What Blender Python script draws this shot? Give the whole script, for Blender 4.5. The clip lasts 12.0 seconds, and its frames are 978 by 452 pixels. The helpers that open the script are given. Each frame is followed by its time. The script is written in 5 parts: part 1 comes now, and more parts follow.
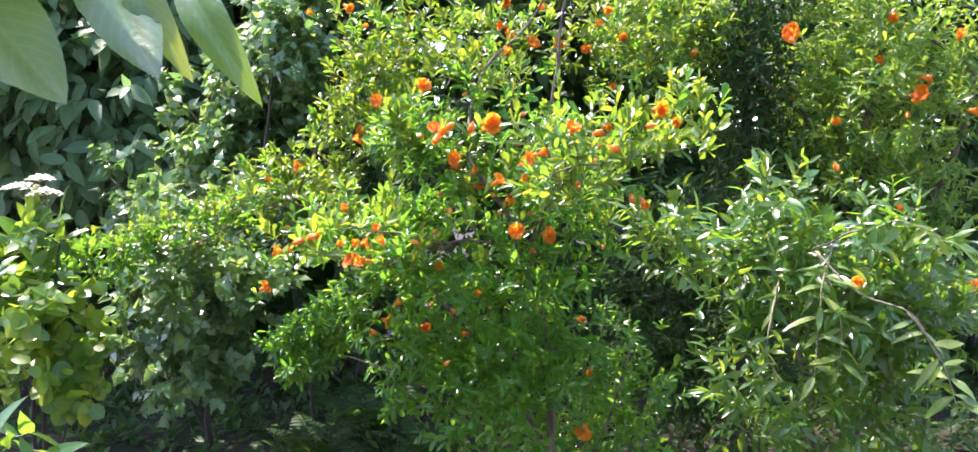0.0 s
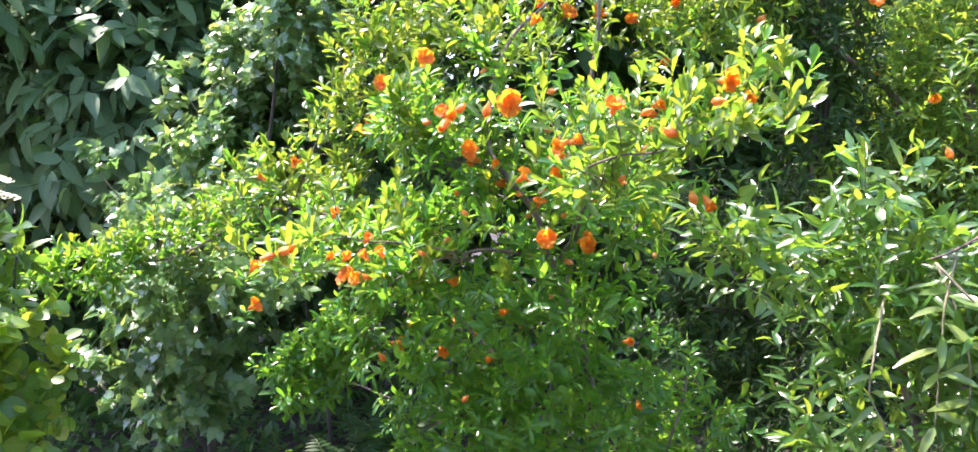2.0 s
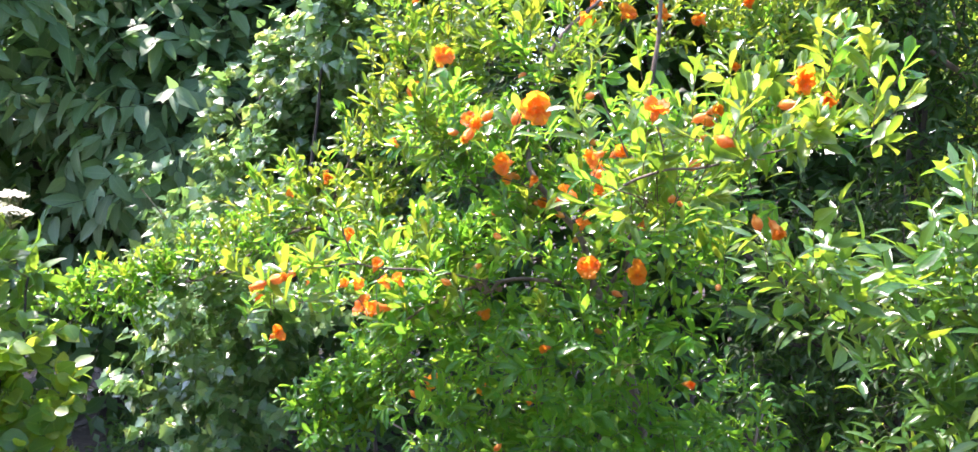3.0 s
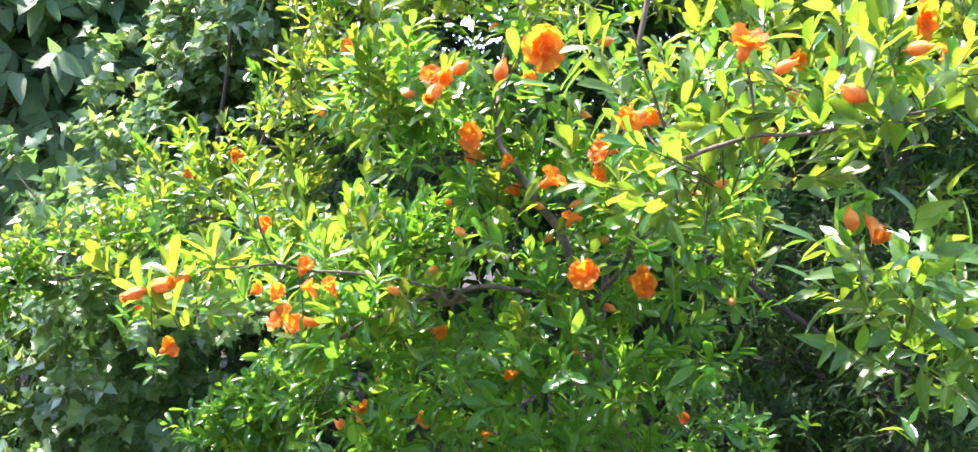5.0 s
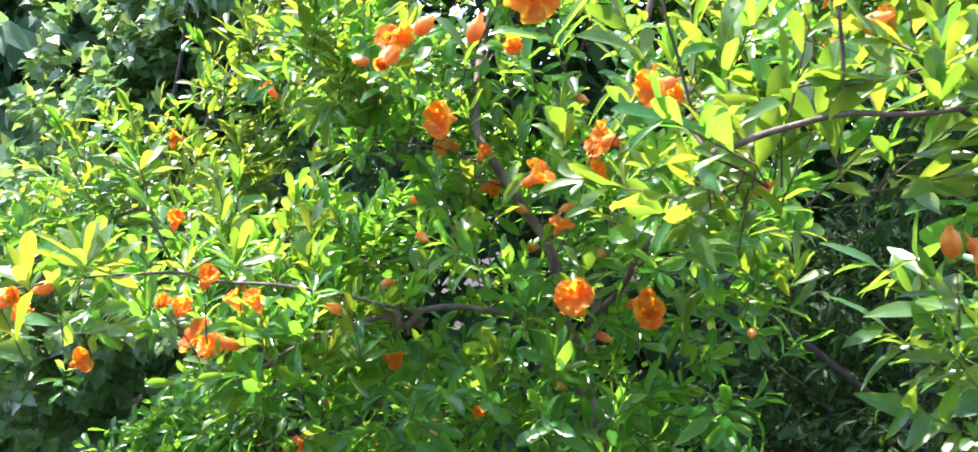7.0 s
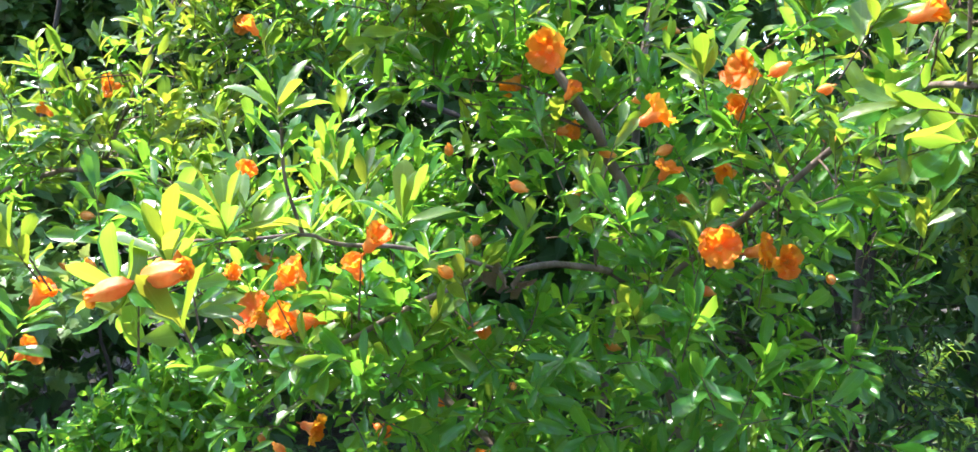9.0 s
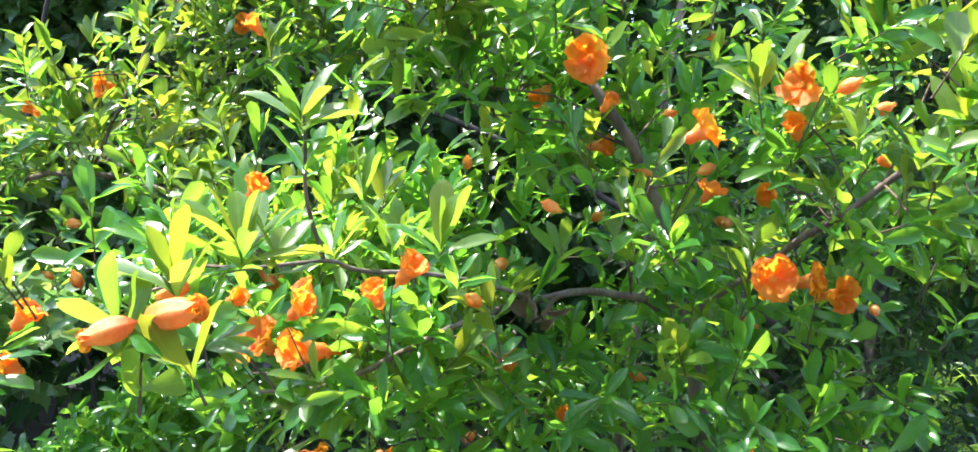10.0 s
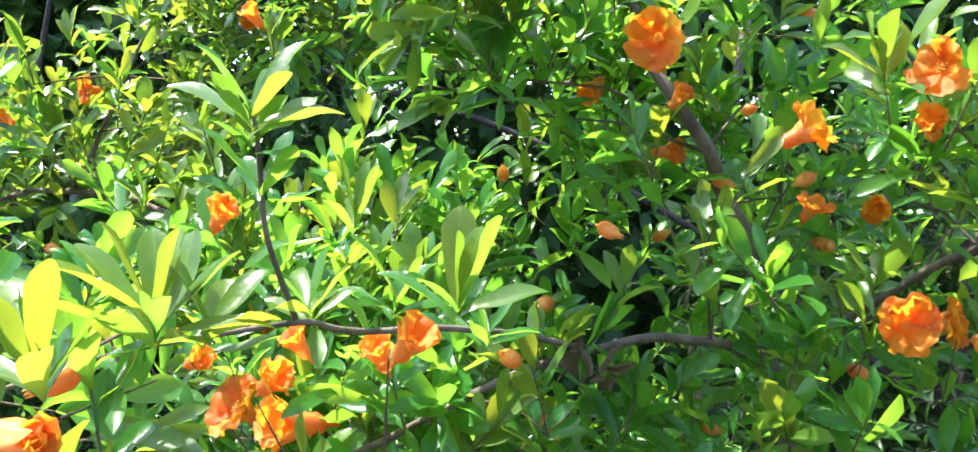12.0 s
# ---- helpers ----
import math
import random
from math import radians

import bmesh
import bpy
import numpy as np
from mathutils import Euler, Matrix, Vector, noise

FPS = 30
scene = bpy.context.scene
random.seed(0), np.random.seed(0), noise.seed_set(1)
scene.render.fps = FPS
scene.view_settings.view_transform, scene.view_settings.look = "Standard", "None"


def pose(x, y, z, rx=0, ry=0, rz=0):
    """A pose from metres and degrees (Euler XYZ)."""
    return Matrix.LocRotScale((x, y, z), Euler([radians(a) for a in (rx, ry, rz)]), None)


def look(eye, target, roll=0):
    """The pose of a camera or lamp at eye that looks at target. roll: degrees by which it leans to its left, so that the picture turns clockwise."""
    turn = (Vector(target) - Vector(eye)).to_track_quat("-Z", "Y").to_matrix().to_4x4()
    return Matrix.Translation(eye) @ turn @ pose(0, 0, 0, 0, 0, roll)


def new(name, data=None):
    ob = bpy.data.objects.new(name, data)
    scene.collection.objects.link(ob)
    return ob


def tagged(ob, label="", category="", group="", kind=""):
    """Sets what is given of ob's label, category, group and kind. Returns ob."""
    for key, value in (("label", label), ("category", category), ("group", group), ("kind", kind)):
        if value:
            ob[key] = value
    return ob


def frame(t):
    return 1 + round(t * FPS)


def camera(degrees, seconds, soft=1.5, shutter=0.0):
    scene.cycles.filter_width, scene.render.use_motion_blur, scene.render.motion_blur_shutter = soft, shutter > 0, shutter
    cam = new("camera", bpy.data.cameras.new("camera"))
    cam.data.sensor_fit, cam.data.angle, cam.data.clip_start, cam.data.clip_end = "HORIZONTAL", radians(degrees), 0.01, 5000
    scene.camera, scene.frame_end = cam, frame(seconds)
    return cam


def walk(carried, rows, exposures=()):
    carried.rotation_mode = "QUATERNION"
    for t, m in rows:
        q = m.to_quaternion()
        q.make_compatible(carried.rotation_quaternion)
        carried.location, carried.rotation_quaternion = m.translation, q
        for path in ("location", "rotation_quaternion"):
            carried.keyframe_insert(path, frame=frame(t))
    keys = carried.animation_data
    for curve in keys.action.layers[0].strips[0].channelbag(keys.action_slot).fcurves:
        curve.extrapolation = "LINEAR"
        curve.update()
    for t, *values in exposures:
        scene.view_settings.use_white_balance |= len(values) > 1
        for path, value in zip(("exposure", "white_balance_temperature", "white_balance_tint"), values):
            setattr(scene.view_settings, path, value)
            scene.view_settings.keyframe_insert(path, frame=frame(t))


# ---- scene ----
cam = camera(52.5, 12.0, shutter=0.25)
PATH = [
    (0, (0.0, 0.0, 1.5), (-0.07, 1.996, 1.395), 0.0),
    (0.5, (0.033, 0.186, 1.507), (-0.07, 2.179, 1.383), 0.4),
    (1, (0.067, 0.342, 1.503), (-0.089, 2.333, 1.389), 0.7),
    (1.5, (0.044, 0.476, 1.494), (-0.128, 2.466, 1.381), 0.4),
    (2, (0.04, 0.581, 1.5), (-0.127, 2.571, 1.384), -0.8),
    (2.5, (0.09, 0.751, 1.504), (-0.188, 2.729, 1.415), -0.3),
    (2.7, (0.118, 0.812, 1.503), (-0.215, 2.783, 1.424), -0.4),
    (4.3, (0.025, 1.269, 1.457), (-0.204, 3.255, 1.378), 0.3),
    (4.5, (-0.008, 1.303, 1.458), (-0.196, 3.292, 1.383), 0.4),
    (5, (-0.054, 1.394, 1.466), (-0.205, 3.386, 1.386), 1.1),
    (5.5, (-0.061, 1.514, 1.455), (-0.189, 3.509, 1.376), 1.9),
    (6, (-0.053, 1.625, 1.46), (-0.178, 3.619, 1.384), 2.3),
    (6.5, (-0.031, 1.704, 1.47), (-0.156, 3.699, 1.393), 3.1),
    (7, (-0.055, 1.726, 1.459), (-0.18, 3.721, 1.384), 3.1),
    (7.5, (-0.159, 1.77, 1.439), (-0.177, 3.768, 1.363), 2.8),
    (7.7, (-0.214, 1.802, 1.428), (-0.181, 3.8, 1.344), 2.4),
    (9.3, (-0.451, 1.931, 1.42), (-0.14, 3.902, 1.279), 2.5),
    (9.5, (-0.456, 1.955, 1.42), (-0.135, 3.924, 1.278), 2.9),
    (10, (-0.471, 2.014, 1.43), (-0.162, 3.986, 1.306), 3.1),
    (10.5, (-0.472, 2.046, 1.425), (-0.18, 4.021, 1.302), 3.3),
    (11, (-0.468, 2.108, 1.421), (-0.178, 4.083, 1.294), 3.2),
    (11.5, (-0.452, 2.184, 1.432), (-0.161, 4.16, 1.319), 3.1),
    (12, (-0.433, 2.251, 1.438), (-0.209, 4.235, 1.319), 2.3),
]
EXPOSURES = [(0, 2.46, 6520, 34), (1.0, 2.56, 6520, 34), (2.5, 2.72, 6520, 34), (4.5, 2.76, 6540, 31), (6.0, 2.74, 6470, 27), (7.5, 2.65, 6290, 22), (10.0, 2.70, 6270, 20), (12.0, 2.64, 6230, 18)]
walk(cam, [(t, look(eye, target, roll)) for t, eye, target, roll in PATH], EXPOSURES)

# ---------------------------------------------------------------- world and sun
world = bpy.data.worlds.new("sky")
scene.world = world
world.use_nodes = True
wn = world.node_tree
sky = wn.nodes.new("ShaderNodeTexSky")
sky.sky_type = "NISHITA"
sky.sun_disc = False
SUN_UP, SUN_TURN = radians(66), radians(-66)          # turn from +y, positive to the right
sky.sun_elevation, sky.sun_rotation = SUN_UP, SUN_TURN
wn.links.new(sky.outputs["Color"], wn.nodes["Background"].inputs["Color"])
wn.nodes["Background"].inputs["Strength"].default_value = 0.15

sun = new("sun", bpy.data.lights.new("sun", "SUN"))
sun.data.energy, sun.data.angle, sun.data.color = 3.0, radians(0.53), (1.0, 0.94, 0.83)
toward = Vector((math.sin(SUN_TURN) * math.cos(SUN_UP), math.cos(SUN_TURN) * math.cos(SUN_UP), math.sin(SUN_UP)))
sun.matrix_world = look(toward * 30, (0, 0, 0))

# ---------------------------------------------------------------- materials


def nodes_of(name):
    mat = bpy.data.materials.new(name)
    mat.use_nodes = True
    return mat, mat.node_tree.nodes, mat.node_tree.links, mat.node_tree.nodes["Principled BSDF"], mat.node_tree.nodes["Material Output"]


def ramp(nodes, *stops):
    node = nodes.new("ShaderNodeValToRGB")
    while len(node.color_ramp.elements) < len(stops):
        node.color_ramp.elements.new(0.5)
    for e, (at, colour) in zip(node.color_ramp.elements, stops):
        e.position, e.color = at, (*colour, 1)
    return node


def chance(nodes, links):
    """A random number for each leaf, whether it is an object or an island of a mesh."""
    a, b, add, fract = nodes.new("ShaderNodeObjectInfo"), nodes.new("ShaderNodeNewGeometry"), nodes.new("ShaderNodeMath"), nodes.new("ShaderNodeMath")
    add.operation, fract.operation = "ADD", "FRACT"
    links.new(a.outputs["Random"], add.inputs[0])
    links.new(b.outputs["Random Per Island"], add.inputs[1])
    links.new(add.outputs[0], fract.inputs[0])
    return fract.outputs[0]


def leaf_material(name, dark, mid, light, glow, through_part=0.4, rough=0.36, patch=3.0, gloss=0.5, veins=False):
    mat, nodes, links, bsdf, out = nodes_of(name)
    # each leaf has its own green; young and old growth lies in patches
    tone = ramp(nodes, (0.0, dark), (0.55, mid), (1.0, light))
    place = nodes.new("ShaderNodeNewGeometry")
    grow = nodes.new("ShaderNodeTexNoise")
    grow.inputs["Scale"].default_value, grow.inputs["Detail"].default_value = patch, 2
    links.new(place.outputs["Position"], grow.inputs["Vector"])
    blend = nodes.new("ShaderNodeMix")
    blend.data_type = "FLOAT"
    blend.inputs[0].default_value = 0.45
    links.new(chance(nodes, links), blend.inputs[2])
    links.new(grow.outputs["Fac"], blend.inputs[3])
    links.new(blend.outputs[0], tone.inputs["Fac"])
    # pale midrib and fine side veins
    uv, split = nodes.new("ShaderNodeUVMap"), nodes.new("ShaderNodeSeparateXYZ")
    links.new(uv.outputs["UV"], split.inputs[0])
    rib = nodes.new("ShaderNodeMath")
    rib.operation = "SUBTRACT"
    rib.inputs[1].default_value = 0.5
    links.new(split.outputs["X"], rib.inputs[0])
    away = nodes.new("ShaderNodeMath")
    away.operation = "ABSOLUTE"
    links.new(rib.outputs[0], away.inputs[0])
    line = ramp(nodes, (0.0, (0.55, 0.55, 0.55)), (0.05, (0.0, 0.0, 0.0)))
    links.new(away.outputs[0], line.inputs["Fac"])
    vein = nodes.new("ShaderNodeMix")
    vein.data_type = "RGBA"
    vein.inputs["B"].default_value = (*[min(1, 1.5 * c + 0.03) for c in light], 1)
    links.new(line.outputs["Color"], vein.inputs["Factor"])
    links.new(tone.outputs["Color"], vein.inputs["A"])
    # blotches
    spot = nodes.new("ShaderNodeTexNoise")
    spot.inputs["Scale"].default_value, spot.inputs["Detail"].default_value = 160, 3
    links.new(place.outputs["Position"], spot.inputs["Vector"])
    shade = ramp(nodes, (0.3, (0.78, 0.78, 0.74)), (0.7, (1.12, 1.1, 1.05)))
    links.new(spot.outputs["Fac"], shade.inputs["Fac"])
    tint = nodes.new("ShaderNodeMix")
    tint.data_type, tint.blend_type = "RGBA", "MULTIPLY"
    tint.inputs["Factor"].default_value = 1
    links.new(vein.outputs["Result"], tint.inputs["A"])
    links.new(shade.outputs["Color"], tint.inputs["B"])
    links.new(tint.outputs["Result"], bsdf.inputs["Base Color"])
    bsdf.inputs["Roughness"].default_value = rough
    bsdf.inputs["Specular IOR Level"].default_value = gloss
    bump = nodes.new("ShaderNodeBump")
    bump.inputs["Strength"].default_value, bump.inputs["Distance"].default_value = 0.25, 0.002
    links.new(spot.outputs["Fac"], bump.inputs["Height"])
    links.new(bump.outputs["Normal"], bsdf.inputs["Normal"])
    if veins:
        # side veins run forward from the midrib
        run, wave = nodes.new("ShaderNodeMath"), nodes.new("ShaderNodeMath")
        run.operation, run.inputs[1].default_value = "MULTIPLY_ADD", -0.55
        links.new(away.outputs[0], run.inputs[0])
        links.new(split.outputs["Y"], run.inputs[2])
        wave.operation, wave.inputs[1].default_value = "PINGPONG", 0.045
        links.new(run.outputs[0], wave.inputs[0])
        edge = ramp(nodes, (0.0, (1, 1, 1)), (0.012, (0, 0, 0)))
        links.new(wave.outputs[0], edge.inputs["Fac"])
        over_vein = nodes.new("ShaderNodeMix")
        over_vein.data_type = "RGBA"
        over_vein.inputs["B"].default_value = (*[min(1, 1.35 * c + 0.02) for c in light], 1)
        half = nodes.new("ShaderNodeMath")
        half.operation, half.inputs[1].default_value = "MULTIPLY", 0.5
        links.new(edge.outputs["Color"], half.inputs[0])
        links.new(half.outputs[0], over_vein.inputs["Factor"])
        links.new(tint.outputs["Result"], over_vein.inputs["A"])
        links.new(over_vein.outputs["Result"], bsdf.inputs["Base Color"])
        lift = nodes.new("ShaderNodeBump")
        lift.inputs["Strength"].default_value, lift.inputs["Distance"].default_value = 0.7, 0.003
        links.new(wave.outputs[0], lift.inputs["Height"])
        links.new(bump.outputs["Normal"], lift.inputs["Normal"])
        links.new(lift.outputs["Normal"], bsdf.inputs["Normal"])
    # light through the blade
    clear, mix = nodes.new("ShaderNodeBsdfTranslucent"), nodes.new("ShaderNodeMixShader")
    warm = nodes.new("ShaderNodeMix")
    warm.data_type, warm.blend_type = "RGBA", "MULTIPLY"
    warm.inputs["Factor"].default_value = 0.75
    warm.inputs["A"].default_value = (*glow, 1)
    boost = ramp(nodes, (0.25, (0.45, 0.7, 0.6)), (0.5, (0.85, 0.95, 0.8)), (0.75, (1.4, 1.05, 0.95)))
    links.new(blend.outputs[0], boost.inputs["Fac"])
    links.new(boost.outputs["Color"], warm.inputs["B"])
    links.new(warm.outputs["Result"], clear.inputs["Color"])
    mix.inputs["Fac"].default_value = through_part
    links.new(bsdf.outputs[0], mix.inputs[1])
    links.new(clear.outputs[0], mix.inputs[2])
    links.new(mix.outputs[0], out.inputs["Surface"])
    return mat


def bark_material(name, dark, light, scale=40.0):
    mat, nodes, links, bsdf, out = nodes_of(name)
    coords, grain, fine = nodes.new("ShaderNodeTexCoord"), nodes.new("ShaderNodeTexNoise"), nodes.new("ShaderNodeTexNoise")
    stretch = nodes.new("ShaderNodeMapping")
    stretch.inputs["Scale"].default_value = (1, 1, 0.3)
    links.new(coords.outputs["Object"], stretch.inputs["Vector"])
    for node, s in ((grain, scale), (fine, scale * 6)):
        node.inputs["Scale"].default_value, node.inputs["Detail"].default_value = s, 5
        links.new(stretch.outputs[0], node.inputs["Vector"])
    tone = ramp(nodes, (0.3, dark), (0.7, light))
    links.new(grain.outputs["Fac"], tone.inputs["Fac"])
    links.new(tone.outputs["Color"], bsdf.inputs["Base Color"])
    bsdf.inputs["Roughness"].default_value = 0.8
    bump = nodes.new("ShaderNodeBump")
    bump.inputs["Strength"].default_value, bump.inputs["Distance"].default_value = 0.6, 0.004
    links.new(fine.outputs["Fac"], bump.inputs["Height"])
    links.new(bump.outputs["Normal"], bsdf.inputs["Normal"])
    return mat


def petal_material(name, low, high, glow, through_part, rough, tip=None):
    mat, nodes, links, bsdf, out = nodes_of(name)
    tone = ramp(nodes, (0.0, low), (1.0, high))
    links.new(chance(nodes, links), tone.inputs["Fac"])
    place, crease = nodes.new("ShaderNodeTexCoord"), nodes.new("ShaderNodeTexNoise")
    crease.inputs["Scale"].default_value, crease.inputs["Detail"].default_value = 220, 3
    links.new(place.outputs["Object"], crease.inputs["Vector"])
    shade = ramp(nodes, (0.3, (0.8, 0.7, 0.6)), (0.7, (1.1, 1.1, 1.1)))
    links.new(crease.outputs["Fac"], shade.inputs["Fac"])
    tint = nodes.new("ShaderNodeMix")
    tint.data_type, tint.blend_type = "RGBA", "MULTIPLY"
    tint.inputs["Factor"].default_value = 1
    links.new(tone.outputs["Color"], tint.inputs["A"])
    links.new(shade.outputs["Color"], tint.inputs["B"])
    links.new(tint.outputs["Result"], bsdf.inputs["Base Color"])
    if tip:
        # ripens from the stalk's red to a paler rim, in uneven streaks
        split, sway, blush, ripe = nodes.new("ShaderNodeSeparateXYZ"), nodes.new("ShaderNodeTexNoise"), nodes.new("ShaderNodeMath"), nodes.new("ShaderNodeMix")
        sway.inputs["Scale"].default_value, sway.inputs["Detail"].default_value = 7, 4
        links.new(place.outputs["Object"], split.inputs[0])
        links.new(place.outputs["Object"], sway.inputs["Vector"])
        blush.operation = "ADD"
        links.new(split.outputs["Z"], blush.inputs[0])
        links.new(sway.outputs["Fac"], blush.inputs[1])
        rise = ramp(nodes, (0.05, (0, 0, 0)), (0.62, (0.9, 0.9, 0.9)))
        links.new(blush.outputs[0], rise.inputs["Fac"])
        ripe.data_type = "RGBA"
        ripe.inputs["B"].default_value = (*tip, 1)
        links.new(rise.outputs["Color"], ripe.inputs["Factor"])
        links.new(tint.outputs["Result"], ripe.inputs["A"])
        links.new(ripe.outputs["Result"], bsdf.inputs["Base Color"])
    bsdf.inputs["Roughness"].default_value = rough
    bump = nodes.new("ShaderNodeBump")
    bump.inputs["Strength"].default_value, bump.inputs["Distance"].default_value = 0.3, 0.001
    links.new(crease.outputs["Fac"], bump.inputs["Height"])
    links.new(bump.outputs["Normal"], bsdf.inputs["Normal"])
    clear, mix = nodes.new("ShaderNodeBsdfTranslucent"), nodes.new("ShaderNodeMixShader")
    clear.inputs["Color"].default_value = (*glow, 1)
    mix.inputs["Fac"].default_value = through_part
    links.new(bsdf.outputs[0], mix.inputs[1])
    links.new(clear.outputs[0], mix.inputs[2])
    links.new(mix.outputs[0], out.inputs["Surface"])
    return mat


def soil_material():
    mat, nodes, links, bsdf, out = nodes_of("soil_and_litter")
    coords = nodes.new("ShaderNodeTexCoord")
    wide, fine = nodes.new("ShaderNodeTexNoise"), nodes.new("ShaderNodeTexNoise")
    for node, s in ((wide, 0.7), (fine, 26)):
        node.inputs["Scale"].default_value, node.inputs["Detail"].default_value = s, 6
        links.new(coords.outputs["Object"], node.inputs["Vector"])
    # tones set darker than bare soil, to paint in the shade under the shrubs
    a = ramp(nodes, (0.35, (0.018, 0.012, 0.007)), (0.5, (0.032, 0.023, 0.013)), (0.65, (0.014, 0.022, 0.008)))
    b = ramp(nodes, (0.3, (0.5, 0.5, 0.5)), (0.7, (1.3, 1.25, 1.1)))
    links.new(wide.outputs["Fac"], a.inputs["Fac"])
    links.new(fine.outputs["Fac"], b.inputs["Fac"])
    tint = nodes.new("ShaderNodeMix")
    tint.data_type, tint.blend_type = "RGBA", "MULTIPLY"
    tint.inputs["Factor"].default_value = 1
    links.new(a.outputs["Color"], tint.inputs["A"])
    links.new(b.outputs["Color"], tint.inputs["B"])
    links.new(tint.outputs["Result"], bsdf.inputs["Base Color"])
    bsdf.inputs["Roughness"].default_value = 0.95
    bump = nodes.new("ShaderNodeBump")
    bump.inputs["Strength"].default_value, bump.inputs["Distance"].default_value = 0.8, 0.02
    links.new(fine.outputs["Fac"], bump.inputs["Height"])
    links.new(bump.outputs["Normal"], bsdf.inputs["Normal"])
    return mat


M_POM = leaf_material("pomegranate_leaf", (0.014, 0.094, 0.014), (0.029, 0.146, 0.019), (0.072, 0.20, 0.029), (0.32, 0.66, 0.05), 0.45, 0.27, 3.0, 0.52)
M_REAR = leaf_material("dull_pomegranate_leaf", (0.026, 0.10, 0.026), (0.055, 0.15, 0.036), (0.10, 0.20, 0.04), (0.46, 0.70, 0.07), 0.46, 0.30)
M_PEACH = leaf_material("lance_leaf", (0.015, 0.082, 0.018), (0.032, 0.120, 0.024), (0.08, 0.168, 0.032), (0.38, 0.66, 0.05), 0.35, 0.31, 3.0, 0.75)
M_HANG = leaf_material("pale_lance_leaf", (0.08, 0.18, 0.04), (0.13, 0.23, 0.055), (0.20, 0.28, 0.07), (0.55, 0.76, 0.08), 0.40, 0.30, 3.0, 0.9)
M_VINE = leaf_material("climber_leaf", (0.040, 0.130, 0.050), (0.075, 0.185, 0.064), (0.13, 0.24, 0.085), (0.36, 0.58, 0.14), 0.38, 0.29, 3.0, 1.0)
M_BROAD = leaf_material("broad_leaf", (0.035, 0.12, 0.03), (0.06, 0.165, 0.03), (0.17, 0.225, 0.03), (0.46, 0.66, 0.05), 0.44, 0.34, 8.0)
# yellower pomegranate leaf for new growth; its colour also paints in sun shining through
M_YOUNG_LIT = leaf_material("young_sunlit_pomegranate_leaf", (0.036, 0.120, 0.017), (0.070, 0.162, 0.021), (0.125, 0.20, 0.028), (0.36, 0.52, 0.038), 0.46, 0.33, 3.0, 0.65)
M_WALNUT = leaf_material("dark_tree_leaf", (0.06, 0.155, 0.075), (0.095, 0.20, 0.095), (0.13, 0.235, 0.10), (0.27, 0.50, 0.16), 0.36, 0.5)
# green darkened to put the shade of hollow and background into the colour
M_SHADE_LEAF = leaf_material("shade_darkened_leaf", (0.013, 0.046, 0.015), (0.023, 0.068, 0.02), (0.04, 0.10, 0.024), (0.14, 0.32, 0.045), 0.32, 0.5, 0.6, 0.25)
# blue-green base stands in for sky reflected on the hanging leaves
M_BIG = leaf_material("large_sky_tinted_leaf", (0.030, 0.110, 0.066), (0.042, 0.135, 0.074), (0.06, 0.16, 0.072), (0.68, 0.90, 0.06), 0.25, 0.32, 3.0, 0.9, True)
M_WHITE = petal_material("white_floret", (0.7, 0.7, 0.62), (0.8, 0.8, 0.74), (0.7, 0.75, 0.55), 0.35, 0.5)
M_PETAL = petal_material("orange_petal", (0.84, 0.125, 0.014), (0.92, 0.34, 0.03), (1.0, 0.48, 0.028), 0.58, 0.5)
M_CALYX = petal_material("waxy_calyx", (0.74, 0.14, 0.028), (0.84, 0.29, 0.052), (0.95, 0.34, 0.04), 0.30, 0.3, (0.90, 0.42, 0.09))
M_STAMEN = petal_material("yellow_stamen", (0.75, 0.40, 0.04), (0.8, 0.5, 0.08), (0.8, 0.5, 0.05), 0.2, 0.6)
M_BARK = bark_material("grey_brown_bark", (0.055, 0.04, 0.03), (0.22, 0.17, 0.135))
# bark with shade put into its colour, for background trunks and vine stems
M_SHADE_BARK = bark_material("shade_darkened_bark", (0.015, 0.012, 0.01), (0.05, 0.042, 0.035))
M_TWIG = bark_material("reddish_twig", (0.06, 0.035, 0.02), (0.14, 0.10, 0.06), 120)
M_GREEN_TWIG = bark_material("green_twig", (0.08, 0.10, 0.03), (0.18, 0.20, 0.07), 120)
M_PALE = bark_material("pale_young_wood", (0.16, 0.15, 0.09), (0.34, 0.31, 0.20), 90)
M_DRY = bark_material("withered_brown", (0.09, 0.06, 0.035), (0.26, 0.19, 0.11), 90)
M_SOIL = soil_material()

# ---------------------------------------------------------------- mesh helpers
UP = np.array((0.0, 0.0, 1.0))


def unit(v):
    return v / np.maximum(np.linalg.norm(v, axis=-1, keepdims=True), 1e-9)


